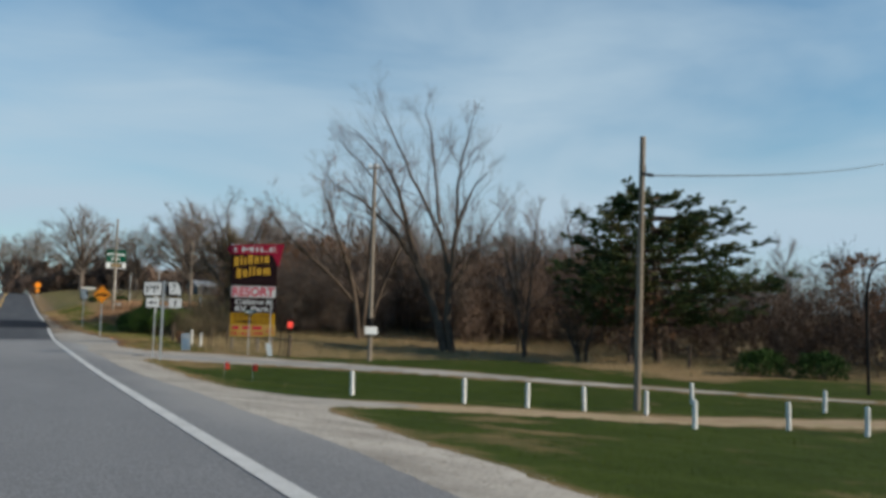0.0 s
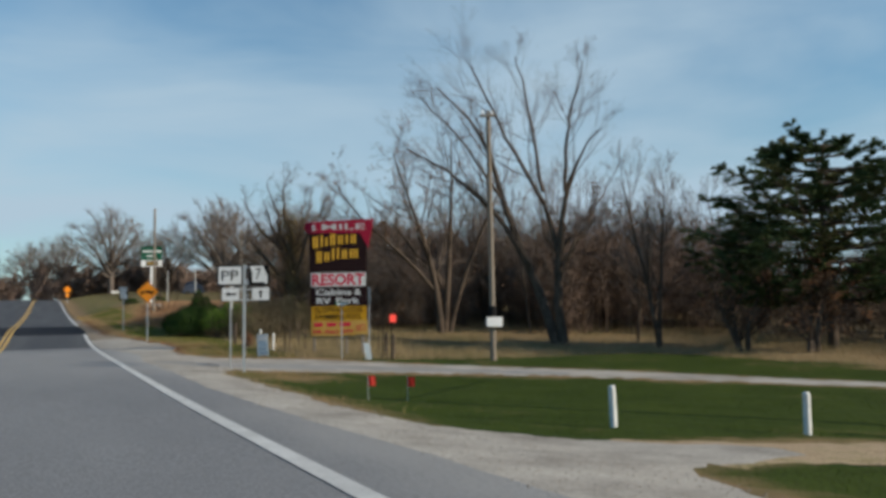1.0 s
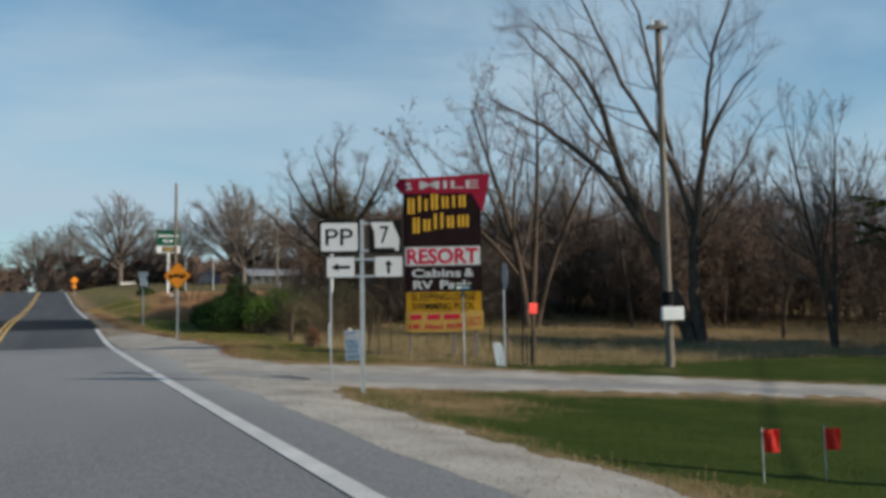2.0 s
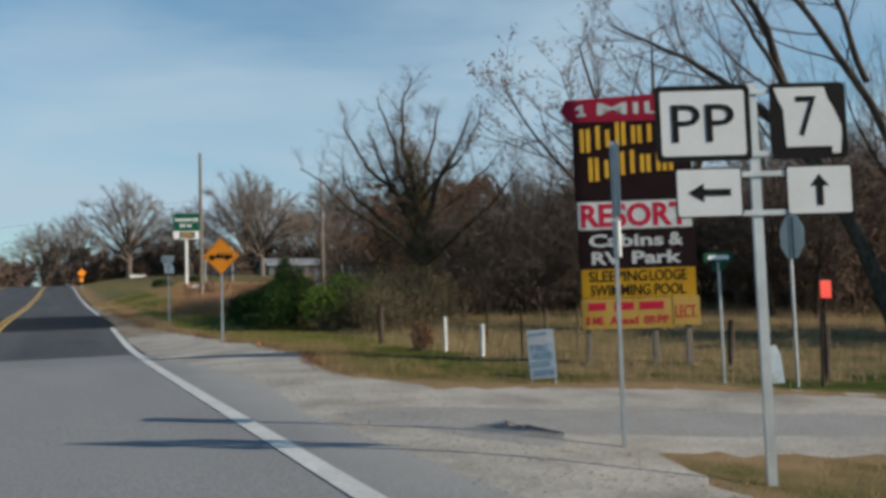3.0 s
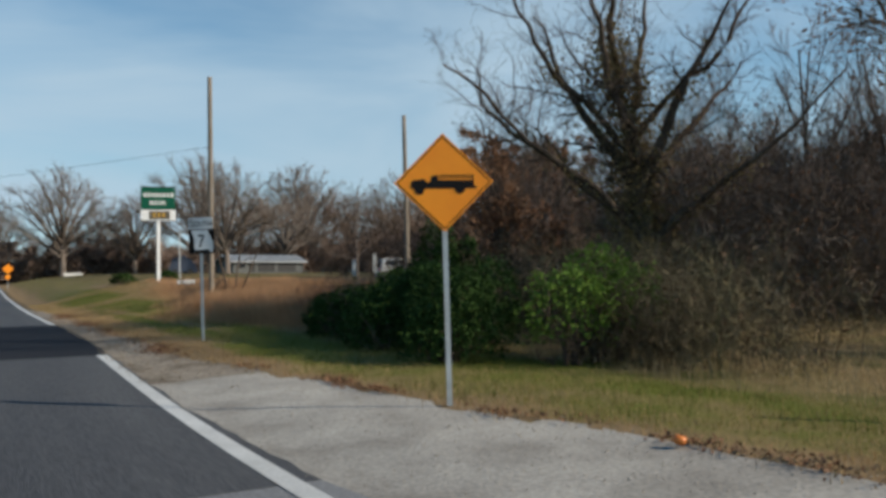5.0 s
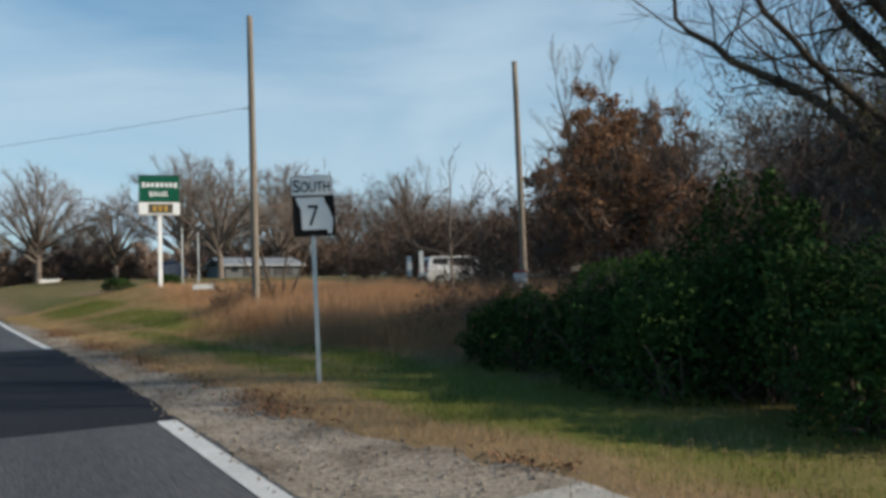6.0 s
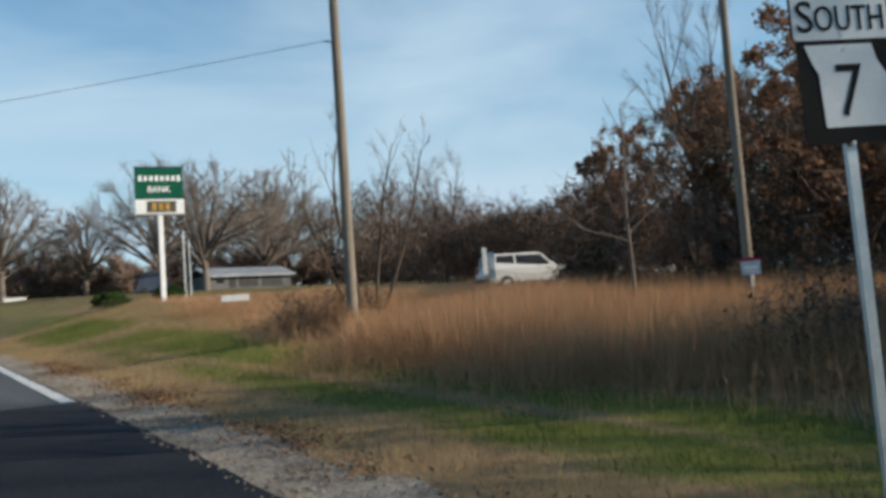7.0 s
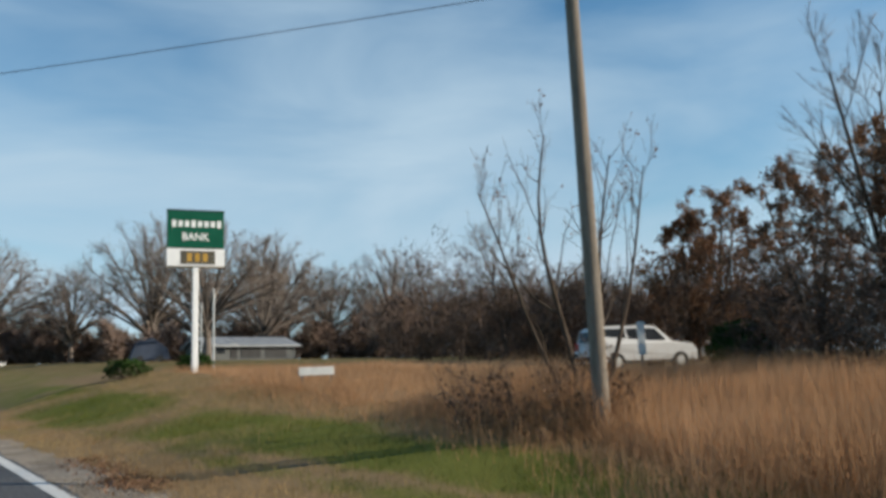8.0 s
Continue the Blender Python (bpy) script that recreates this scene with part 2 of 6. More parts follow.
M_LAMP = surface("tail_lamp_red", [(0.4, 0.02, 0.02), (0.5, 0.03, 0.03)], 2.0, 0.3, fine=0.0)


def ground_material():
    """Grass soil: green and straw patches by noise and by the 'dry' share stored on the sheet."""
    m = surface("ground_turf", [(0.024, 0.04, 0.003), (0.038, 0.056, 0.006)], 0.6, 0.95, 1.0, 22, fine=0.35, fine_scale=18, gloss=0.1)
    t = m.node_tree
    bsdf = next(n for n in t.nodes if n.type == "BSDF_PRINCIPLED")
    lawn = bsdf.inputs["Base Color"].links[0].from_socket
    lush = node(t, "ShaderNodeAttribute")
    lush.attribute_name = "verge"
    tone = node(t, "ShaderNodeMix", dtype="RGBA")
    tone.inputs["B"].default_value = (0.12, 0.128, 0.026, 1)
    t.links.new(lush.outputs["Fac"], tone.inputs["Factor"])
    t.links.new(lawn, tone.inputs["A"])
    green = tone.outputs["Result"]
    att = node(t, "ShaderNodeAttribute")
    att.attribute_name = "dry"
    geo = next(n for n in t.nodes if n.type == "NEW_GEOMETRY")
    nz = node(t, "ShaderNodeTexNoise", Scale=0.8, Detail=6.0, Roughness=0.65)
    t.links.new(geo.outputs["Position"], nz.inputs["Vector"])
    add = node(t, "ShaderNodeMath", op="ADD")
    t.links.new(att.outputs["Fac"], add.inputs[0])
    t.links.new(nz.outputs["Fac"], add.inputs[1])
    sharp = node(t, "ShaderNodeMapRange", From_Min=0.8, From_Max=1.2, To_Min=0.0, To_Max=1.0)
    t.links.new(add.outputs["Value"], sharp.inputs["Value"])
    straw = node(t, "ShaderNodeValToRGB")
    straw.color_ramp.elements[0].color, straw.color_ramp.elements[1].color = (0.14, 0.09, 0.045, 1), (0.3, 0.21, 0.115, 1)
    nz2 = node(t, "ShaderNodeTexNoise", Scale=2.5, Detail=6.0, Roughness=0.7)
    t.links.new(geo.outputs["Position"], nz2.inputs["Vector"])
    t.links.new(nz2.outputs["Fac"], straw.inputs["Fac"])
    mix = node(t, "ShaderNodeMix", dtype="RGBA")
    t.links.new(sharp.outputs["Result"], mix.inputs["Factor"])
    t.links.new(green, mix.inputs["A"])
    t.links.new(straw.outputs["Color"], mix.inputs["B"])
    t.links.new(mix.outputs["Result"], bsdf.inputs["Base Color"])
    return m


M_GROUND = ground_material()


# ---------------------------------------------------------------- builders
def fast_mesh(name, verts, faces, material, smooth=True):
    """Mesh from arrays: verts (V, 3) and faces, one array (F, k) or a list of such arrays."""
    me = bpy.data.meshes.new(name)
    sets = faces if isinstance(faces, list) else [faces]
    sets = [np.asarray(f, dtype=np.int32) for f in sets if len(f)]
    loops = np.concatenate([f.ravel() for f in sets])
    counts = np.concatenate([np.full(len(f), f.shape[1], dtype=np.int32) for f in sets])
    starts = np.concatenate([[0], np.cumsum(counts)[:-1]]).astype(np.int32)
    me.vertices.add(len(verts))
    me.vertices.foreach_set("co", np.asarray(verts, dtype=np.float32).ravel())
    me.loops.add(len(loops))
    me.loops.foreach_set("vertex_index", loops)
    me.polygons.add(len(counts))
    me.polygons.foreach_set("loop_start", starts)
    me.polygons.foreach_set("use_smooth", np.full(len(counts), smooth))
    me.update(calc_edges=True)
    me.validate()
    me.materials.append(material)
    return me


def thing(name, loc=(0, 0, 0), label="", category="", group="", rz=0.0, rx=0.0, ry=0.0):
    ob = new(name)
    ob.matrix_basis = pose(*loc, rx, ry, rz)
    return tagged(ob, label, category, group)


def part(name, bm, material, parent, label="", smooth=False):
    me = bpy.data.meshes.new(name)
    bm.normal_update()
    bm.to_mesh(me)
    bm.free()
    me.materials.append(material)
    if smooth:
        me.polygons.foreach_set("use_smooth", [True] * len(me.polygons))
    ob = new(name, me)
    ob.parent = parent
    return tagged(ob, label)


def part_mesh(name, me, parent, label=""):
    ob = new(name, me)
    ob.parent = parent
    return tagged(ob, label)


def box(c, s, bevel=0.0, bm=None, turn=None):
    bm = bm or bmesh.new()
    m = Matrix.Translation(c) @ (turn or Matrix()) @ Matrix.Diagonal((*s, 1))
    made = bmesh.ops.create_cube(bm, size=1.0, matrix=m)
    if bevel:
        edges = list({e for v in made["verts"] for e in v.link_edges})
        bmesh.ops.bevel(bm, geom=edges, offset=bevel, segments=2, affect="EDGES", profile=0.5)
    return bm


def rod(p0, p1, r0, r1=None, n=10, bm=None):
    bm = bm or bmesh.new()
    p0, p1 = Vector(p0), Vector(p1)
    d = p1 - p0
    m = Matrix.Translation((p0 + p1) / 2) @ d.to_track_quat("Z", "Y").to_matrix().to_4x4()
    bmesh.ops.create_cone(bm, cap_ends=True, segments=n, radius1=r0, radius2=r0 if r1 is None else r1, depth=d.length, matrix=m)
    return bm


def plate(poly, y0, y1, bm=None):
    """A flat board: a polygon in x, z, thick from y0 (front) to y1."""
    bm = bm or bmesh.new()
    front = [bm.verts.new((x, y0, z)) for x, z in poly]
    rear = [bm.verts.new((x, y1, z)) for x, z in poly]
    bm.faces.new(front)
    bm.faces.new(rear[::-1])
    n = len(poly)
    for i in range(n):
        j = (i + 1) % n
        bm.faces.new((front[j], front[i], rear[i], rear[j]))
    bmesh.ops.recalc_face_normals(bm, faces=bm.faces)
    return bm


def rounded(w, h, r, cx=0.0, cz=0.0, k=4):
    pts = []
    for sx, sz, a0 in ((1, -1, -90), (1, 1, 0), (-1, 1, 90), (-1, -1, 180)):
        for i in range(k + 1):
            a = radians(a0 + 90 * i / k)
            pts.append((cx + sx * (w / 2 - r) + r * math.cos(a), cz + sz * (h / 2 - r) + r * math.sin(a)))
    return pts


def writing(body, cx, cz, w, h, y, material, parent, slant=0.0, bold=0.0, name="lettering"):
    """Words in the built-in font, fitted to w x h round (cx, cz), raised 3 mm from the plane y, facing -y."""
    cu = bpy.data.curves.new("lettering", "FONT")
    cu.body, cu.resolution_u, cu.extrude, cu.offset = body, 3, 0.004, bold
    tmp = new("lettering_tmp", cu)
    deps = bpy.context.evaluated_depsgraph_get()
    me = bpy.data.meshes.new_from_object(tmp.evaluated_get(deps))
    bpy.data.objects.remove(tmp)
    co = np.empty(len(me.vertices) * 3, dtype=np.float32)
    me.vertices.foreach_get("co", co)
    co = co.reshape(-1, 3)
    lo, hi = co.min(0), co.max(0)
    u = (co[:, 0] - lo[0]) / max(hi[0] - lo[0], 1e-6) - 0.5
    v = (co[:, 1] - lo[1]) / max(hi[1] - lo[1], 1e-6) - 0.5
    out = np.stack([cx + u * w + v * h * slant, y - co[:, 2], cz + v * h], axis=1)
    me.vertices.foreach_set("co", out.astype(np.float32).ravel())
    me.update()
    me.materials.clear()
    me.materials.append(material)
    return part_mesh(name, me, parent)


def bars(rows, y, material, parent, name="lettering_bar"):
    """Plain bars (cx, cz, w, h, tilt) that stand for writing."""
    for cx, cz, w, h, tilt in rows:
        k = math.tan(radians(tilt))
        part(name, plate([(cx - w / 2, cz - h / 2), (cx + w / 2, cz - h / 2 + k * w), (cx + w / 2, cz + h / 2 + k * w), (cx - w / 2, cz + h / 2)], y - 0.004, y), material, parent)


def cones(pts, rad):
    """Slender three-sided cones for the thinnest twigs: verts and triangles."""
    d = pts[:, 1] - pts[:, 0]
    d /= np.linalg.norm(d, axis=1, keepdims=True) + 1e-9
    a = np.cross(d, np.where(np.abs(d[:, 2:]) < .8, np.array([0.0, 0, 1]), np.array([1.0, 0, 0])))
    a /= np.linalg.norm(a, axis=1, keepdims=True) + 1e-9
    b = np.cross(d, a)
    r = rad[:, :1] * 1.15
    v = np.stack([pts[:, 0] + a * r, pts[:, 0] - a * r * .5 + b * r * .87, pts[:, 0] - a * r * .5 - b * r * .87, pts[:, 1]], 1).reshape(-1, 3)
    k = np.arange(len(pts))[:, None, None] * 4
    return v, (k + np.array([[0, 1, 3], [1, 2, 3], [2, 0, 3]])).reshape(-1, 3)


def sprigs(c, length, width, rng, up=.5):
    """Thin pointed twig tips at the places c: verts and triangles."""
    n = len(c)
    d = rng.normal(size=(n, 3)) + np.array([0, 0, up])
    d /= np.linalg.norm(d, axis=1, keepdims=True)
    side = np.cross(d, rng.normal(size=(n, 3)))
    side /= np.linalg.norm(side, axis=1, keepdims=True) + 1e-9
    ln, w = length * rng.uniform(.5, 1.4, (n, 1)), width * rng.uniform(.5, 1.3, (n, 1))
    v = np.stack([c - side * w, c + side * w, c + d * ln], 1).reshape(-1, 3)
    return v, np.arange(n * 3).reshape(-1, 3)


def tubes(pts, rad, sides):
    """Tubes along polylines pts (N, n, 3) with radii (N, n): verts and quads."""
    N, n, _ = pts.shape
    if n == 2:
        return cones(pts, rad)
    tan = np.gradient(pts, axis=1)
    tan /= np.linalg.norm(tan, axis=2, keepdims=True) + 1e-9
    ref = np.where(np.abs(tan[..., 2:3]) < 0.8, np.array([0.0, 0, 1]), np.array([1.0, 0, 0]))
    a = np.cross(tan, ref)
    a /= np.linalg.norm(a, axis=2, keepdims=True) + 1e-9
    b = np.cross(tan, a)
    ang = np.arange(sides) * 2 * np.pi / sides
    ring = a[:, :, None, :] * np.cos(ang)[:, None] + b[:, :, None, :] * np.sin(ang)[:, None]
    v = pts[:, :, None, :] + ring * rad[:, :, None, None]
    idx = np.arange(N * n * sides).reshape(N, n, sides)
    nx = np.roll(idx, -1, axis=2)
    f = np.stack([idx[:, :-1], nx[:, :-1], nx[:, 1:], idx[:, 1:]], axis=-1).reshape(-1, 4)
    return v.reshape(-1, 3), f


def tube_mesh(name, groups, material):
    vs, quads, tris, k = [], [], [], 0
    for pts, rad, sides in groups:
        v, f = tubes(pts, rad, sides)
        vs.append(v)
        (tris if f.shape[1] == 3 else quads).append(f + k)
        k += len(v)
    faces = [np.concatenate(g) for g in (quads, tris) if g]
    return fast_mesh(name, np.concatenate(vs), faces if len(faces) > 1 else faces[0], material)


def sprout(parent, rng, per, ratio, angle, n, up=0.15, wob=0.12, u0=0.25, thin=0.55, rmin=0.004):
    """Children of the branches parent = (pts, rad): per of them on each, in random directions."""
    P, Rd = parent
    N, m, _ = P.shape
    u = rng.uniform(u0, 1.0, (N, per))
    u[:, 0] = 0.98
    s = u * (m - 1)
    i = np.minimum(s.astype(int), m - 2)
    f = (s - i)[..., None]
    rows = np.arange(N)[:, None]
    base = P[rows, i] * (1 - f) + P[rows, i + 1] * f
    tan = P[rows, i + 1] - P[rows, i]
    tan /= np.linalg.norm(tan, axis=2, keepdims=True) + 1e-9
    length = np.linalg.norm(np.diff(P, axis=1), axis=2).sum(1)[:, None] * rng.uniform(*ratio, (N, per)) * (1.25 - 0.8 * u)
    r0 = (Rd[rows, i] * (1 - f[..., 0]) + Rd[rows, i + 1] * f[..., 0]) * thin
    rnd = rng.normal(size=(N, per, 3))
    perp = rnd - (rnd * tan).sum(2, keepdims=True) * tan
    perp /= np.linalg.norm(perp, axis=2, keepdims=True) + 1e-9
    a = np.radians(rng.uniform(*angle, (N, per)))[..., None]
    d = tan * np.cos(a) + perp * np.sin(a)
    out = np.empty((N, per, n, 3))
    out[:, :, 0] = base
    p = base
    for k in range(1, n):
        d = d + rng.normal(size=d.shape) * wob + np.array([0, 0, up])
        d /= np.linalg.norm(d, axis=2, keepdims=True) + 1e-9
        p = p + d * (length / (n - 1))[..., None]
        out[:, :, k] = p
    rad = np.maximum(r0[..., None] * np.linspace(1, 0.35, n), rmin)
    return out.reshape(-1, n, 3), rad.reshape(-1, n)


def polyline(points, r0, r1, n=9):
    """One smooth stem through a few points, resampled to n."""
    p = np.array(points, float)
    t = np.linspace(0, 1, len(p))
    q = np.linspace(0, 1, n)
    out = np.stack([np.interp(q, t, p[:, k]) for k in range(3)], axis=1)
    for _ in range(2):
        out[1:-1] = (out[:-2] + 2 * out[1:-1] + out[2:]) / 4
    return out, np.linspace(r0, r1, n)


def leaf_quads(c, size, rng, flat=0.0):
    """Small diamond leaves at the places c (N, 3), turned at random."""
    n = len(c)
    a = rng.normal(size=(n, 3))
    a[:, 2] *= 1 - flat
    a /= np.linalg.norm(a, axis=1, keepdims=True)
    b = rng.normal(size=(n, 3))
    b -= (b * a).sum(1, keepdims=True) * a
    b /= np.linalg.norm(b, axis=1, keepdims=True)
    s = size * rng.uniform(0.6, 1.3, (n, 1))
    v = np.stack([c + a * s, c + b * s * 0.5, c - a * s, c - b * s * 0.5], axis=1).reshape(-1, 3)
    return v, np.arange(n * 4).reshape(-1, 4)


def blades(x, y, z, h, w, lean, rng):
    """Grass blades (triangles with a bend) at x, y, z of height h."""
    n = len(x)
    a = rng.uniform(0, 2 * np.pi, n)
    la = rng.uniform(0, 2 * np.pi, n)
    ln = np.abs(rng.normal(size=n)) * lean * h
    dx, dy = np.cos(a) * w / 2, np.sin(a) * w / 2
    lx, ly = np.cos(la) * ln, np.sin(la) * ln
    v = np.stack([
        np.stack([x - dx, y - dy, z - 0.02], 1), np.stack([x + dx, y + dy, z - 0.02], 1),
        np.stack([x + dx * 0.7 + lx * 0.3, y + dy * 0.7 + ly * 0.3, z + h * 0.55], 1),
        np.stack([x - dx * 0.7 + lx * 0.3, y - dy * 0.7 + ly * 0.3, z + h * 0.55], 1),
        np.stack([x + lx, y + ly, z + h * (1 - 0.25 * np.minimum(ln / np.maximum(h, 1e-3), 1))], 1)], axis=1).reshape(-1, 3)
    k = np.arange(n)[:, None] * 5
    return v, [k + np.array([[0, 1, 2, 3]]), k + np.array([[3, 2, 4]])]


def stuff(name, me, label, category):
    return tagged(new(name, me), label, category, kind="stuff")


# ---------------------------------------------------------------- lie of the land
ROAD_Y = [-60, -4, 6, 21, 31, 44, 50, 53, 56, 60, 64, 70, 76, 86, 98, 120, 150, 185, 200, 260, 700]
ROAD_Z = [.9, .16, .09, 0, .03, .09, .15, .23, .37, .62, .85, 1.07, 1.24, 1.53, 1.95, 2.85, 4.5, 6.1, 6.5, 6.8, 5]
SIDE_X = [2.5, 3.5, 6, 9, 15, 25, 60]
SIDE_Y = [-10, 15, 28, 31, 38, 46, 53, 58, 63, 76, 98, 160]
SIDE_Z = np.array([
    [0, -.05, -.45, -.6, -.9, -1., -1.], [0, -.05, -.35, -.52, -.85, -.9, -.9], [0, -.04, -.3, -.45, -.5, -.6, -.6],
    [0, 0, -.32, -.36, -.42, -.5, -.5], [0, 0, -.1, -.12, -.42, -.5, -.5], [0, .06, .12, -.02, -.2, -.3, -.3],
    [0, .1, .17, .08, .05, .05, .05], [0, .06, .05, .05, .1, .1, .1], [0, .06, .06, .2, .3, .3, .3],
    [0, .02, .4, .68, .65, .6, .6], [0, 0, .85, 1.45, 1.4, 1.6, 1.6], [0, 0, .5, 1, 1.5, 1.6, 1.6]])


def raw_height(x, y):
    x, y = np.asarray(x, float), np.asarray(y, float)
    base = np.interp(y, ROAD_Y, ROAD_Z)
    xc, yc = np.clip(x, 2.5, 59.9), np.clip(y, -10, 159.9)
    i = np.clip(np.searchsorted(SIDE_X, xc, side="right") - 1, 0, len(SIDE_X) - 2)
    j = np.clip(np.searchsorted(SIDE_Y, yc, side="right") - 1, 0, len(SIDE_Y) - 2)
    X, Y = np.array(SIDE_X), np.array(SIDE_Y)
    u, v = (xc - X[i]) / (X[i + 1] - X[i]), (yc - Y[j]) / (Y[j + 1] - Y[j])
    s = (SIDE_Z[j, i] * (1 - u) + SIDE_Z[j, i + 1] * u) * (1 - v) + (SIDE_Z[j + 1, i] * (1 - u) + SIDE_Z[j + 1, i + 1] * u) * v
    return base + np.where(x < 2.5, 0, s)


def height(x, y):
    """Height of the ground, smoothed over about two metres."""
    x, y = np.asarray(x, float), np.asarray(y, float)
    z = 0
    for dx, dy in ((0, 0), (0.5, 1.5), (-0.5, 1.5), (0.5, -1.5), (-0.5, -1.5), (0, 3), (0, -3)):
        z = z + raw_height(x + dx * (x > 2.6), y + dy)
    return z / 7


def H(x, y):
    return float(height(x, y))


def wave(x, y, s, seed=0.0):
    """Cheap smooth noise from sines, about -1 to 1."""
    x, y = np.asarray(x, float) * s + seed, np.asarray(y, float) * s - seed
    return (np.sin(x * 1.3 + 1.7 * np.sin(y * 0.7)) + np.sin(y * 1.1 + 1.3 * np.sin(x * 0.9 + 2)) + np.sin((x + y) * 2.3 + seed)) / 3


EDGE_Y = [-60, 0, 6, 11, 14, 18, 24, 30, 33, 36, 40, 43, 45, 48, 51, 55, 57, 60, 64, 68, 75, 82, 90, 400]
EDGE_X = [3.2, 3.1, 3.5, 3.4, 3.4, 3.15, 2.95, 3.0, 2.9, 2.85, 3.2, 3.1, 2.8, 2.4, 2.28, 2.2, 2.2, 2.2, 2.2, 2.22, 2.22, 2.2, 2.25, 2.3]      # outer rim of the asphalt
GRAVEL_X = [5.1, 5.1, 5.15, 5.55, 5.7, 4.65, 4.5, 4.45, 4.6, 4.9, 4.8, 4.9, 5.3, 5.35, 4.9, 4.4, 3.9, 3.3, 3.1, 2.98, 3.0, 3.05, 2.8, 2.5]    # outer rim of the gravel shoulder


def edge(y):
    return np.interp(y, EDGE_Y, EDGE_X) + 0.045 * wave(y, y * 0, 2.1, 1) + 0.03 * wave(y, y * 0, 6.1, 2)


def gravel_edge(y):
    return np.interp(y, EDGE_Y, GRAVEL_X) + 0.16 * wave(y, y * 0, 1.1) + 0.07 * wave(y, y * 0, 4.3, 3)


SIDE_ROAD = polyline([(4.6, 35.8, 0), (6.2, 35.2, 0), (9, 33.7, 0), (12.8, 30.8, 0), (17, 26.4, 0), (24, 18, 0), (40, -2, 0), (80, -55, 0)], 1, 1, 60)[0][:, :2]
DRIVE = polyline([(4.2, 15.2, 0), (7, 14.9, 0), (11, 14.0, 0), (16, 12.3, 0), (21, 10.0, 0), (34, 2, 0), (48, -12, 0)], 1, 1, 40)[0][:, :2]


def side_half(x):
    """Half width of the side road, which narrows to a grassed-over track."""
    return np.interp(x, [6, 9, 12.8, 17, 20.5, 24], [2.9, 2.6, 1.8, 1.2, .8, .4])


def near_line(x, y, line):
    x, y = np.asarray(x, float), np.asarray(y, float)
    d = np.full(x.shape, 1e9)
    for a, b in zip(line[:-1], line[1:]):
        ab = b - a
        t = np.clip(((x - a[0]) * ab[0] + (y - a[1]) * ab[1]) / (ab @ ab), 0, 1)
        d = np.minimum(d, np.hypot(x - a[0] - t * ab[0], y - a[1] - t * ab[1]))
    return d


def step(v, soft=1.5):
    return 1 / (1 + np.exp(-np.clip(np.asarray(v, float) / soft * 4, -40, 40)))


def dryness(x, y):
    """Share of straw in the turf: mown green lawn, straw verge, tan field."""
    x, y = np.asarray(x, float), np.asarray(y, float)
    wob = 1.2 * wave(x, y, .5) + .5 * wave(x, y, 1.7, 4)
    d = .17 + .12 * wave(x, y, .22, 7) + .1 * wave(x, y, .9, 1) + .2 * np.exp(-(((x - 8) / 4) ** 2 + ((y - 9) / 4) ** 2)) * wave(x, y, 1.3, 3) + .42 * np.exp(-(((x - 8.2) / 1.3) ** 2 + ((y - 9.3) / 1.0) ** 2))
    far = step(y - 37 + wob * .6)
    d = d + (.55 - d) * far * step(x - 8 + wob)
    d = d + (.42 - d) * far * step(8 - x + wob) * step(62 - y)
    d = d + (.82 - d) * step(y - 62 + wob) * step(x - 6.3 + .3 * wob, .8)
    verge = .2 + .12 * wave(x, y, 1.2) + .85 * np.exp(-((x - gravel_edge(y) - .45) / .5) ** 2) + .5 * np.exp(-((x - 5.1 + .05 * (y - 69)) / .2) ** 2) * step(y - 64) * step(80 - y)
    verge = verge + (.12 + .35 * wave(x, y, .5, 3)) * step(y - 80, 4)
    d = d + (verge - d) * step(y - 58) * step(6.3 - x, .8) * step(x - 1)
    d = d + (.8 - d) * step(x - 25.5 + wob, 2) * step(y - 24 + wob, 2)
    d = d + (.6 - d) * step(x - 32 + 2 * wob, 3)
    d = d + (.5 - d) * step(y - 108 + wob, 6)
    d = d + (.45 + .5 * step(y - 60)) * np.exp(-np.abs(x - gravel_edge(y)) / (.45 + .2 * step(y - 60)))
    d = d + .5 * np.exp(-(near_line(x, y, SIDE_ROAD) - side_half(x)).clip(0) / .5) + .35 * np.exp(-(near_line(x, y, DRIVE) - 1.0).clip(0) / .5)
    d = d + .5 * np.exp(-(((x - 6.2) / 1.4) ** 2 + ((y - 29.5) / 2.0) ** 2)) + .3 * np.exp(-(((x - 8.6) / 2.0) ** 2 + ((y - 11.6) / .8) ** 2))
    return d.clip(0, 1)


def grid_axis(*runs):
    out = [np.arange(a, b, s) for a, b, s in runs]
    return np.concatenate(out)


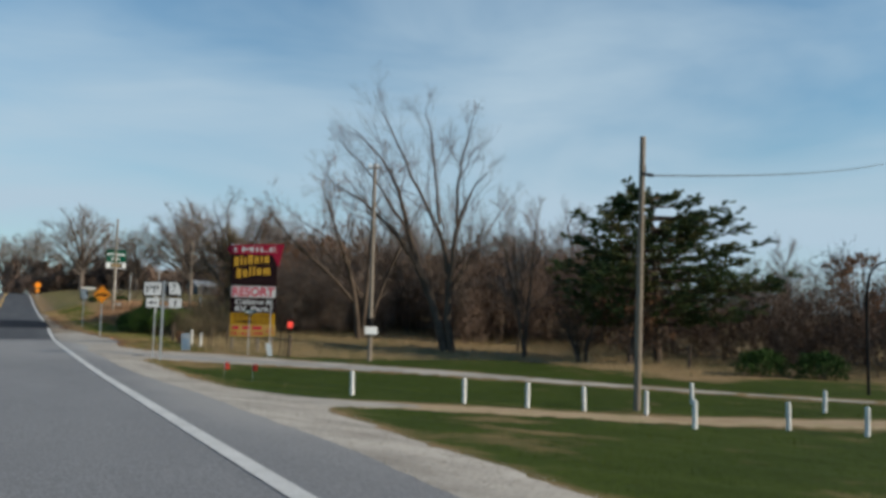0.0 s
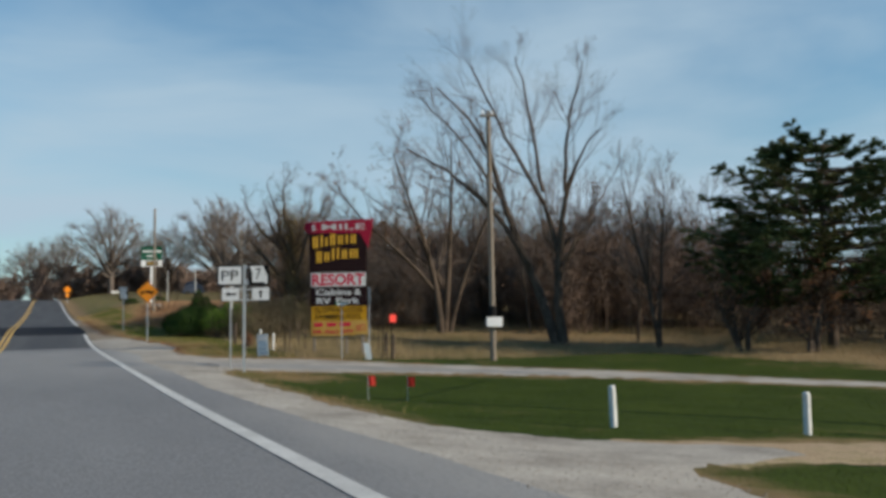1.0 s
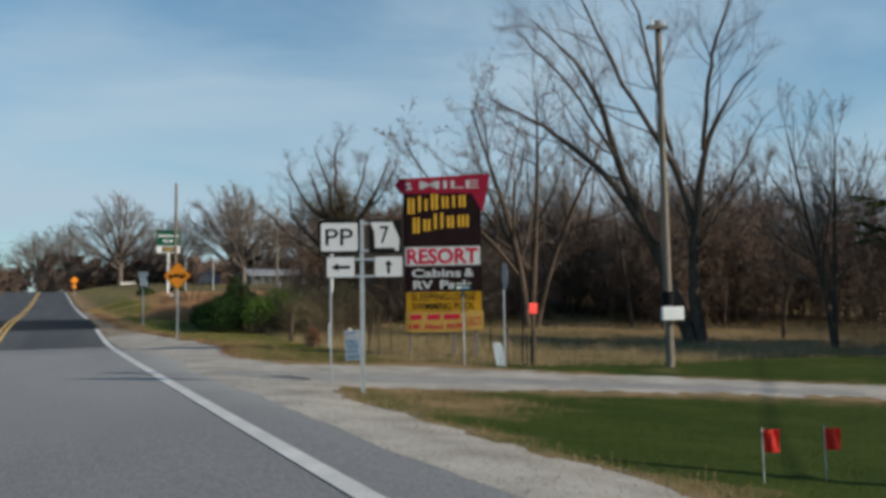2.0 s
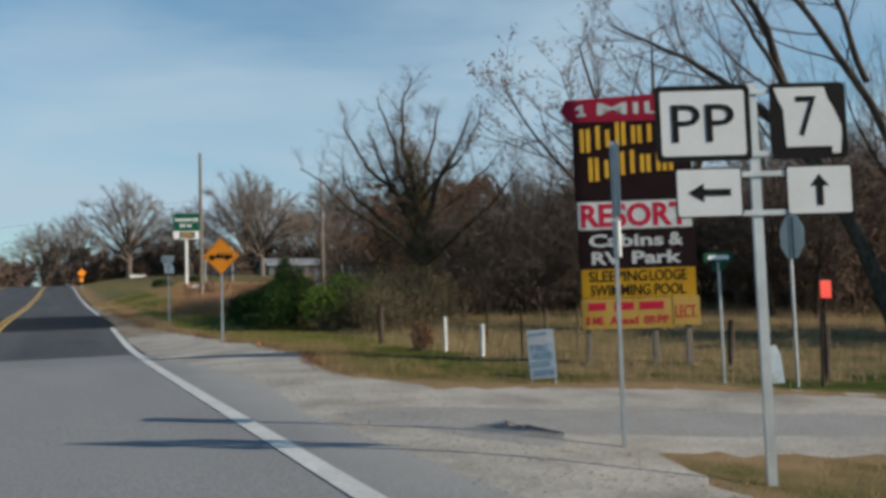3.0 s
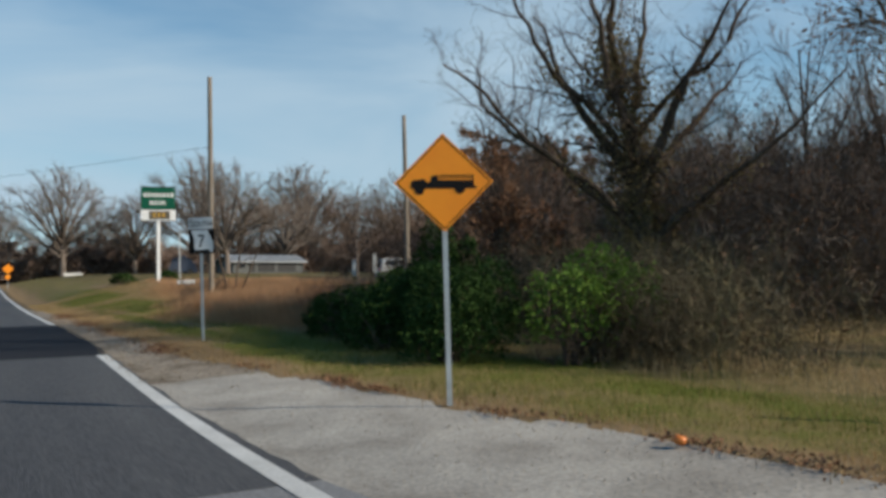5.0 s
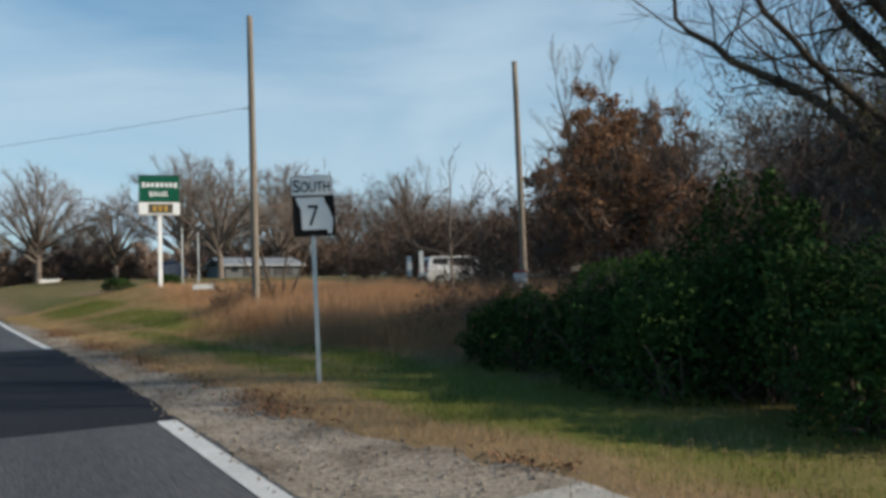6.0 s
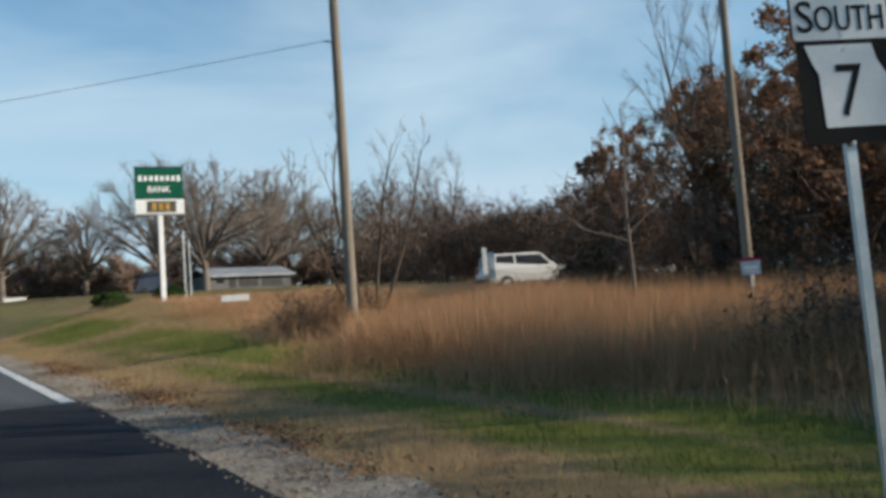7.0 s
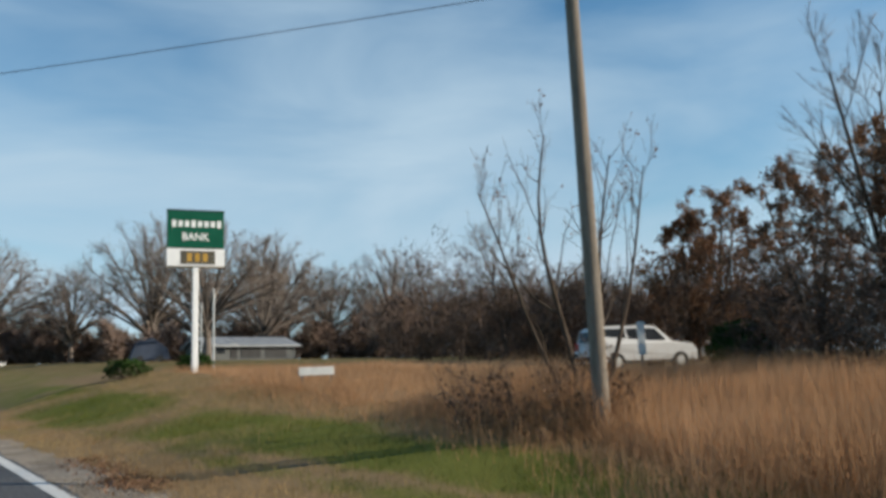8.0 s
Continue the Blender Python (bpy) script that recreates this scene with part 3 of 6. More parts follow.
def build_ground():
    gx = grid_axis((-900, -100, 80), (-100, -10, 6), (-10, 2, 1.0), (2, 14, 0.22), (14, 34, 0.6), (34, 70, 2.5), (70, 160, 10), (160, 1201, 80))
    gy = grid_axis((-300, -60, 40), (-60, -8, 3), (-8, 102, 0.35), (102, 220, 3), (220, 420, 12), (420, 2021, 100))
    X, Y = np.meshgrid(gx, gy)
    Z = height(X, Y) + 0.02 * wave(X, Y, 1.7) * (X > 3) + 0.015 * wave(X, Y, 5.1, 2) * (X > 3)
    paved = (X < edge(Y) + 0.1) & (X > -9.5)
    Z = np.where(paved, Z - 0.14, Z)
    loose = ~paved & (X > 0) & (((X < gravel_edge(Y) - 0.12) & (Y < 89)) | ((X < 6.2 - 0.35 * np.abs(Y - 36)) & (np.abs(Y - 36) < 5)) | (near_line(X, Y, SIDE_ROAD) < side_half(X + 1.5) - .35) | (near_line(X, Y, DRIVE) < 0.85))
    Z = np.where(loose, Z - 0.05, Z)
    n, m = X.shape
    idx = np.arange(n * m).reshape(n, m)
    f = np.stack([idx[:-1, :-1], idx[:-1, 1:], idx[1:, 1:], idx[1:, :-1]], axis=-1).reshape(-1, 4)
    me = fast_mesh("ground", np.stack([X, Y, Z], -1).reshape(-1, 3), f, M_GROUND)
    me.attributes.new("dry", "FLOAT", "POINT").data.foreach_set("value", dryness(X, Y).astype(np.float32).ravel())
    me.attributes.new("verge", "FLOAT", "POINT").data.foreach_set("value", (step(Y - 46, 6) * step(9 - X, 2)).astype(np.float32).ravel())
    tagged(new("ground", me), "mown green turf with straw-coloured patches beside the road", "ground", kind="structure")


def dust(x, y):
    """Grit carried out from the side road and the driveway."""
    side = step(y - 29, 5) * step(47.5 - y, 3)
    drive = step(y - 8, 4) * step(20 - y, 4)
    rim = step(x - 2.45 + .25 * wave(x, y, 1.3), .7)
    return (side * (.25 + .06 * wave(x, y * .3, 1.7) + .55 * rim) + .5 * drive * rim).clip(0, .85)


def ribbon(name, xa, xb, ys, lift, material, cols=6, crown=0.0, label="", category="road", kind="structure"):
    """A sheet between the lines x = xa(y) and xb(y), draped over the land."""
    A, B = xa(ys), xb(ys)
    u = np.linspace(0, 1, cols)
    X = A[:, None] * (1 - u) + B[:, None] * u
    Y = np.repeat(ys[:, None], cols, 1)
    Z = height(X, Y) + lift
    n, m = X.shape
    idx = np.arange(n * m).reshape(n, m)
    f = np.stack([idx[:-1, :-1], idx[:-1, 1:], idx[1:, 1:], idx[1:, :-1]], axis=-1).reshape(-1, 4)
    me = fast_mesh(name, np.stack([X, Y, Z], -1).reshape(-1, 3), f, material)
    if material is M_ASPHALT:
        me.attributes.new("dust", "FLOAT", "POINT").data.foreach_set("value", dust(X, Y).astype(np.float32).ravel())
    return tagged(new(name, me), label, category, kind=kind)


def band(name, line, half, lift, material, label, category, cols=8, ragged=0.2):
    """A sheet of half width half along a bent line, draped over the land."""
    d = np.gradient(line, axis=0)
    d /= np.linalg.norm(d, axis=1, keepdims=True)
    nrm = np.stack([-d[:, 1], d[:, 0]], 1)
    u = np.linspace(-1, 1, cols)
    w = np.broadcast_to(half, (len(line),))
    k = np.arange(len(line))
    wl = w + ragged * wave(k, k * 0, 0.9)
    wr = w + ragged * wave(k, k * 0, 1.2, 5)
    off = np.where(u[None] < 0, u[None] * wl[:, None], u[None] * wr[:, None])
    X = line[:, 0:1] + nrm[:, 0:1] * off
    Y = line[:, 1:2] + nrm[:, 1:2] * off
    Z = height(X, Y) + lift - (lift + .012) * np.abs(u)[None] ** 6
    Z[0] -= .03
    n, m = X.shape
    idx = np.arange(n * m).reshape(n, m)
    f = np.stack([idx[:-1, 1:], idx[:-1, :-1], idx[1:, :-1], idx[1:, 1:]], axis=-1).reshape(-1, 4)
    me = fast_mesh(name, np.stack([X, Y, Z], -1).reshape(-1, 3), f, material)
    return tagged(new(name, me), label, category, kind="structure")


def const(v):
    return lambda y: np.full(np.shape(y), float(v))


build_ground()
Y_ALL = np.concatenate([-60 + 0.4 * np.arange(425), np.arange(110, 420, 4.0)])


def span(y0, y1):
    return Y_ALL[(Y_ALL > y0 - 0.01) & (Y_ALL < y1 + 0.01)]


def inner(y):
    return edge(y) - 0.12


ribbon("road", const(-7.6), edge, span(-60, 50), 0.0, M_ASPHALT, 24, label="worn light grey asphalt highway surface", category="road")
ribbon("road_dark", const(-7.6), edge, span(50, 61.2), 0.003, M_ASPHALT_NEW, 24, label="newer dark grey asphalt with pale wheel tracks", category="road")
ribbon("road_patch", const(-7.6), edge, span(61.2, 72.8), 0.005, M_ASPHALT_BLACK, 24, label="fresh black asphalt patch across the lane", category="road")
ribbon("road_far", const(-7.6), edge, span(72.8, 420), 0.003, M_ASPHALT_NEW, 24, label="dark asphalt highway climbing to the crest", category="road")
ribbon("shoulder", inner, gravel_edge, np.arange(-60, 57.1, 0.35), -0.006, M_GRAVEL, 9, label="pale crushed gravel shoulder along the asphalt", category="shoulder")
ribbon("shoulder_far", inner, gravel_edge, np.arange(56.8, 92, 0.35), -0.003, M_DIRT_GRAVEL, 7, label="dirty grey gravel shoulder strewn with dead leaves", category="shoulder")
ribbon("apron", inner, lambda y: 6.4 - 0.35 * np.abs(y - 36), np.arange(30.8, 41.3, 0.35), -0.002, M_GRAVEL, 9, label="pale gravel mouth of the side road", category="road")
band("side_road", SIDE_ROAD, np.maximum(np.interp(np.linspace(0, 1, 60), [0, 0.06, 0.16, 0.2], [3.3, 3.0, 2.8, 0]), side_half(SIDE_ROAD[:, 0])), 0.006, M_GRAVEL, "pale gravel side road joining the highway", "road", ragged=0.15)
SEAL = np.concatenate([[(2.95, 34.3), (3.7, 34.4)], SIDE_ROAD[1:30] + np.array([-.15, -.75])])
band("side_road_seal", SEAL, np.interp(np.arange(len(SEAL)), [0, 3, 8, 18, 30], [1.9, 1.4, 1.25, .9, .5]), 0.011, M_CHIPSEAL, "grey sealed strip of the side road", "road", ragged=0.18)
band("driveway", DRIVE, np.interp(np.linspace(0, 1, 40), [0, 0.1, 0.2, 1], [3.8, 1.8, 1.05, 1.0]), 0.004, M_TRACK, "straw and dirt driveway between white posts", "driveway", ragged=0.2)
band("driveway_mouth", DRIVE[:10], np.interp(np.arange(10), [0, 3, 6, 9], [3.6, 2.3, 1.2, .5]), 0.01, M_GRAVEL, "pale gravel mouth of the driveway", "driveway", ragged=0.25)
ribbon("edge_line", const(1.93), const(2.13), span(-60, 61.2), 0.009, M_LINE, 2, label="white painted edge line on the asphalt", category="road marking")
ribbon("edge_line_far", const(1.93), const(2.12), span(72.8, 300), 0.011, M_LINE, 2, label="white painted edge line on the asphalt", category="road marking")
for k, x in enumerate((-1.95, -2.2)):
    ribbon("centre_line", const(x - 0.06), const(x + 0.06), span(-60, 300), 0.011, M_YELLOW, 2,
           label="double yellow painted centre line", category="road marking")


# ---------------------------------------------------------------- trees
def tree_from(name, stems, specs, seed, label, loc, bark=M_BARK, twig=M_TWIG, leaves=None, group="", split=1, category="tree", size=1.0):
    """A tree > trunk, crown (> leaves). stems: polylines; specs: one sprout() setting for each further order of branches."""
    rng = np.random.default_rng(seed)
    n = len(stems[0][0])
    level = (np.stack([s[0] for s in stems]), np.stack([s[1] for s in stems]))
    groups = [(*level, 7)]
    all_levels = [level]
    for k, sp in enumerate(specs):
        level = sprout(level, rng, **sp)
        all_levels.append(level)
        groups.append((*level, 4 if k == 0 else 3))
    ob = thing(name, loc, label, category, group)
    ob.scale = (size, size, size)
    part_mesh("trunk", tube_mesh("trunk", groups[:split + 1], bark), ob)
    crown = part_mesh("crown", tube_mesh("crown", groups[split + 1:], twig), ob)
    if leaves:
        count, size, mat, which, label2 = leaves
        pts = all_levels[which][0].reshape(-1, 3)
        c = pts[rng.integers(0, len(pts), count)] + rng.normal(size=(count, 3)) * size
        v, f = leaf_quads(c, size, rng)
        part_mesh("leaves", fast_mesh("leaves", v, f, mat, smooth=False), crown, label2)
    return ob


def big_tree():
    """The tall bare tree: stems that part near the ground and fan out."""
    arms = [  # across, away, up; base radius
        ([(-.1, 0, -.3), (-.6, 0, 2.0), (-1.7, .2, 4.8), (-2.9, .4, 8.0), (-3.2, .5, 10.7), (-4.2, .3, 12.7), (-6.2, 0, 14.6)], .32),
        ([(-1.4, .2, 4.3), (-3.4, .8, 7.2), (-5.4, 1.4, 9.1), (-7.3, 2.0, 10.4), (-9.2, 2.4, 11.6)], .19),
        ([(.3, -.1, -.3), (.15, -.2, 2.0), (0, -.4, 4.0), (.3, -.7, 7.0), (.7, -1.0, 8.9), (1.7, -1.4, 10.4), (2.9, -1.8, 11.6)], .29),
        ([(0, -.4, 5.0), (-.7, 0, 8.4), (-2.1, .2, 10.5), (-3.0, 0, 12.7), (-3.9, -.3, 14.5), (-4.6, -.5, 15.8)], .15),
        ([(-.7, 0, 8.4), (-1.1, .9, 11.0), (-1.4, 1.5, 13.3), (-1.9, 1.8, 15.2), (-2.2, 1.9, 16.4)], .11),
        ([(.5, -.8, 8.2), (.6, -1.8, 11.0), (1.1, -2.3, 13.0), (1.4, -2.6, 14.6)], .11),
        ([(-2.9, .4, 8.0), (-4.4, -.6, 10.0), (-6.0, -1.2, 12.0), (-7.6, -1.6, 13.6)], .09),
        ([(.2, -.5, 4.2), (1.2, .4, 6.4), (2.4, 1.2, 8.4), (3.3, 1.8, 10.2)], .09),
    ]
    rng = np.random.default_rng(6)
    stems = []
    for p, w in arms:
        pts, rad = polyline([(.83 * r + .56 * d, -.56 * r + .83 * d, z) for r, d, z in p], w, .028, 13)
        kink = np.cumsum(rng.normal(size=(13, 3)) * np.array([.08, .08, .04]), 0)
        stems.append((pts + kink - kink[0], rad))
    specs = [dict(per=14, ratio=(.24, .5), angle=(26, 60), n=8, up=.09, wob=.12, u0=.25, thin=.3, rmin=.008),
             dict(per=7, ratio=(.4, .7), angle=(20, 50), n=5, up=.06, wob=.08, u0=.2, thin=.42, rmin=.0035),
             dict(per=7, ratio=(.45, .85), angle=(16, 42), n=3, up=.05, wob=.05, u0=.15, thin=.55, rmin=.0022)]
    ob = tree_from("tree", stems, specs, 11, "tall bare deciduous tree with several forking stems", (24.9, 44.1, H(24.9, 44.1)), twig=M_TWIG,
                   leaves=(260, .05, M_LEAF_BROWN, 2, "few brown leaves left"))
    return ob


def vine_tree():
    """Wide bare tree: a thick trunk, arching limbs, climbers wrapped round trunk and limbs."""
    arms = [  # across, away, up; base radius
        ([(0, 0, -.3), (.05, 0, 2.2), (0, .1, 4.4), (-.3, .2, 6.2), (-.5, .2, 7.9)], .36),
        ([(.05, 0, 3.6), (.8, -.5, 5.4), (1.4, -.9, 6.5), (2.2, -1.2, 7.6), (2.8, -1.4, 9.0)], .17),
        ([(.05, 0, 3.3), (1.2, .6, 5.0), (2.4, 1.2, 6.0), (3.1, 1.6, 7.0), (3.6, 1.9, 8.0)], .14),
        ([(0, 0, 3.0), (-.9, .3, 5.0), (-1.8, .6, 6.2), (-2.6, .8, 7.4), (-3.2, 1.0, 8.7)], .18),
        ([(0, 0, 2.4), (-1.4, -.5, 3.8), (-2.7, -.9, 4.8), (-3.7, -1.3, 5.8), (-4.6, -1.6, 6.4)], .1),
        ([(0, 0, 2.7), (-1.8, .9, 4.6), (-3.3, 1.6, 5.6), (-4.0, 2.0, 6.8), (-4.5, 2.2, 7.9)], .13),
        ([(0, 0, 2.2), (1.4, -.8, 3.4), (2.6, -1.4, 4.3), (3.6, -1.9, 5.0), (4.5, -2.3, 6.0)], .11),
        ([(-.1, .1, 4.6), (-1.5, -.2, 6.0), (-2.4, -.4, 7.2), (-2.9, -.5, 8.3), (-3.1, -.6, 9.1)], .11),
        ([(-.4, .2, 6.6), (-.7, -.2, 8.0), (-.6, -.5, 9.2), (-.3, -.6, 10.1), (-.1, -.6, 10.8)], .1),
        ([(0, 0, 5.2), (1.0, -.4, 6.4), (1.9, -.7, 7.1), (2.6, -.9, 8.3), (3.0, -1.0, 9.4)], .1),
        ([(-.2, .1, 5.4), (.4, .5, 6.8), (.9, .8, 8.0), (1.1, 1.0, 9.2), (1.2, 1.1, 9.9)], .12),
        ([(0, 0, 4.2), (-.9, -.6, 6.0), (-1.3, -.9, 7.4), (-1.6, -1.1, 8.6), (-1.8, -1.2, 9.6)], .13),
    ]
    rng = np.random.default_rng(5)
    stems = []
    for k, (p, w) in enumerate(arms):
        pts, rad = polyline([(.87 * r + .49 * d, -.49 * r + .87 * d, z) for r, d, z in p], w, .022, 13)
        kink = np.cumsum(rng.normal(size=(13, 3)) * np.array([.085, .085, .05]), 0)
        pts = pts + (kink - kink[0]) * (.35 if k == 0 else 1)
        stems.append((pts, rad))
    specs = [dict(per=12, ratio=(.2, .42), angle=(34, 82), n=7, up=.05, wob=.24, u0=.12, thin=.36, rmin=.008),
             dict(per=8, ratio=(.35, .7), angle=(26, 70), n=4, up=.03, wob=.22, u0=.1, thin=.45, rmin=.0035),
             dict(per=6, ratio=(.4, .9), angle=(20, 60), n=2, up=.02, wob=.14, u0=.1, thin=.5, rmin=.002)]
    ob = tree_from("tree", stems, specs, 23, "spreading bare tree overgrown with olive-brown vines", (14.6, 59.3, H(14.6, 59.3)), twig=M_TWIG, size=.96)
    cs = []
    for k, (pts, _) in enumerate(stems):
        for i in range(12 if k == 0 else 6):
            n = 900 if k == 0 else 20 + int(110 * rng.uniform(0, 1) ** 2)
            cs.append(pts[i] + (pts[i + 1] - pts[i]) * rng.uniform(0, 1, (n, 1)) + rng.normal(size=(n, 3)) * np.array([.3, .3, .3]) * (1.25 if k == 0 else .75))
    v, f = leaf_quads(np.concatenate(cs), .055, rng)
    part_mesh("vine", fast_mesh("vine", v, f, M_LEAF_VINE, smooth=False), ob, "olive-brown climbing vine")
    hang = np.concatenate([p[rng.integers(1, 9, 240)] + rng.normal(size=(240, 3)) * np.array([.5, .5, .35]) for p, _ in stems])
    v, f = sprigs(hang, .8, .006, rng, up=-1.2)
    part_mesh("hanging_vines", fast_mesh("hanging_vines", v, f, M_TWIG, smooth=False), ob, "dry hanging vine strands")


def leafy_tree():
    stems = [
        polyline([(0, 0, -.3), (-.3, -.1, 3), (-1.3, -.3, 6), (-2.5, -.6, 8.6), (-3.6, -.9, 11.2)], .25, .03),
        polyline([(.3, .2, -.3), (.6, .2, 3.2), (.8, .1, 6.4), (.9, 0, 9.6), (.9, 0, 12.4)], .24, .03),
        polyline([(.6, .2, -.3), (1.3, .1, 2.6), (2.3, -.3, 5.4), (3.4, -.9, 8.2), (4.4, -1.4, 10.6)], .2, .03),
        polyline([(-.2, 0, 2.4), (-1.9, -.4, 4.2), (-4.2, -.9, 5.8), (-6.2, -1.3, 7.2), (-7.6, -1.6, 9.0)], .13, .018),
        polyline([(.1, 0, 3.0), (-.6, 1.2, 5.2), (-1.0, 2.2, 7.6), (-1.4, 2.9, 9.6), (-1.6, 3.4, 11.4)], .12, .018),
    ]
    specs = [dict(per=15, ratio=(.26, .5), angle=(24, 64), n=6, up=.07, wob=.16, u0=.22, thin=.45),
             dict(per=8, ratio=(.3, .6), angle=(16, 46), n=5, up=.07, wob=.09, u0=.15, thin=.5, rmin=.0045),
             dict(per=5, ratio=(.35, .7), angle=(16, 44), n=2, up=.06, wob=.08, u0=.1, thin=.6, rmin=.003)]
    tree_from("tree", stems, specs, 31, "bare many-stemmed tree with scattered brown leaves", (22.7, 54.2, H(22.7, 54.2)), twig=M_TWIG_GREY,
              leaves=(2600, .07, M_LEAF_BROWN, 3, "scattered brown leaves"))


def pole_side_tree():
    stems = [
        polyline([(0, 0, -.2), (-.25, .1, 1.4), (-.6, .2, 2.6), (-.7, .2, 3.7), (-.4, .2, 4.9)], .055, .012),
        polyline([(.2, 0, -.2), (.35, 0, 1.3), (.6, .1, 2.5), (.75, .1, 3.5), (1.1, .1, 4.7)], .05, .012),
        polyline([(.3, .1, -.2), (.9, .1, 1.1), (1.4, .1, 2.3), (1.7, .1, 3.4), (2.0, .1, 4.6)], .05, .012),
        polyline([(-.1, .1, -.2), (-.7, .2, 1.0), (-1.1, .3, 2.0), (-1.35, .4, 2.9), (-1.7, .5, 3.8)], .04, .01),
    ]
    specs = [dict(per=11, ratio=(.2, .45), angle=(25, 60), n=5, up=.14, wob=.15, u0=.25, thin=.55, rmin=.006),
             dict(per=5, ratio=(.3, .65), angle=(20, 55), n=4, up=.12, wob=.15, u0=.2, thin=.6, rmin=.004)]
    tree_from("tree", stems, specs, 47, "small bare many-stemmed tree beside the utility pole", (8.5, 75.9, H(8.5, 75.9)), twig=M_TWIG_GREY, size=.86,
              leaves=(120, .04, M_LEAF_BROWN, 2, "few dead leaves"))


def field_sapling():
    stems = [polyline([(0, 0, -.2), (.05, 0, 1.2), (-.05, .05, 2.2), (.1, 0, 3.2), (.05, 0, 4.2)], .05, .012),
             polyline([(0, 0, 1.5), (-.4, .2, 1.7), (-.8, .4, 1.75), (-1.1, .5, 2.0), (-1.3, .6, 2.4)], .025, .008),
             polyline([(0, 0, 1.9), (.3, -.2, 2.3), (.5, -.3, 2.8), (.6, -.4, 3.4), (.8, -.5, 3.9)], .025, .008)]
    specs = [dict(per=9, ratio=(.15, .35), angle=(25, 60), n=4, up=.12, wob=.15, u0=.3, thin=.5, rmin=.006),
             dict(per=4, ratio=(.3, .65), angle=(20, 55), n=2, up=.1, wob=.15, u0=.2, thin=.6, rmin=.005)]
    tree_from("sapling", stems, specs, 53, "thin bare grey sapling standing in the tall grass", (12.05, 71.5, H(12.05, 71.5)), bark=M_TWIG_GREY, twig=M_TWIG_GREY)


def wood_variants():
    """Four bare woodland trees to be repeated."""
    out = []
    for k in range(4):
        rng = np.random.default_rng(100 + k)
        stems = []
        for j in range(1 + k % 3):
            a = rng.uniform(0, 6.3)
            r = .9 + .5 * j
            stems.append(polyline([(0.2 * j, 0, -.3), (r * .3 * math.cos(a), r * .3 * math.sin(a), 3), (r * .9 * math.cos(a), r * .9 * math.sin(a), 6.2), (r * 1.5 * math.cos(a), r * 1.5 * math.sin(a), 10)], .16, .03, 8))
        specs = [dict(per=16 - 4 * (k % 3), ratio=(.32, .6), angle=(20, 54), n=5, up=.12, wob=.09, u0=.25, thin=.5),
                 dict(per=9, ratio=(.38, .7), angle=(18, 48), n=3, up=.07, wob=.09, u0=.15, thin=.55, rmin=.009),
                 dict(per=8, ratio=(.35, .75), angle=(14, 40), n=2, up=.08, wob=.07, u0=.1, thin=.6, rmin=.007)]
        out.append(tree_from("tree", stems, specs, 200 + k, "bare brown-grey woodland tree in the thicket", (0, 0, -200), group="woodland trees",
                             twig=(M_TWIG, M_TWIG_GREY)[k % 2]))
    return out


def oak_variants():
    out = []
    for k in range(2):
        rng = np.random.default_rng(320 + k)
        stems = [polyline([(0, 0, -.4), (.1, 0, 2.0), (-.1, .1, 4.4), (0, 0, 8.0)], .5, .18, 8)]
        for j in range(30):     # limbs that reach out to a broad dome
            a, e = 2.4 * j + rng.uniform(-.4, .4), radians(88 - 80 * ((j + rng.uniform(0, 1)) / 30) ** .8)
            z0, r = rng.uniform(2.4, 5.0), rng.uniform(.9, 1.05)
            ex, ez = 9.2 * r * math.cos(e), 5.4 + 8.2 * r * math.sin(e)
            c, q = math.cos(a), math.sin(a)
            stems.append(polyline([(0, 0, z0), (c * ex * .26, q * ex * .26, z0 + (ez - z0) * .33), (c * ex * .6, q * ex * .6, z0 + (ez - z0) * .68), (c * ex, q * ex, ez)], .19, .045, 8))
        specs = [dict(per=8, ratio=(.3, .5), angle=(18, 52), n=4, up=.02, wob=.08, u0=.5, thin=.5, rmin=.035),
                 dict(per=7, ratio=(.45, .8), angle=(16, 48), n=2, up=.02, wob=.06, u0=.2, thin=.6, rmin=.022),
                 dict(per=2, ratio=(.5, .9), angle=(16, 44), n=2, up=.02, wob=.06, u0=.2, thin=.7, rmin=.02)]
        out.append(tree_from("oak_tree", stems, specs, 300 + k, "large bare round-crowned tree on the far rise", (0, 0, -200), group="far row of trees", twig=M_TWIG_GREY, bark=M_TWIG_GREY))
    return out


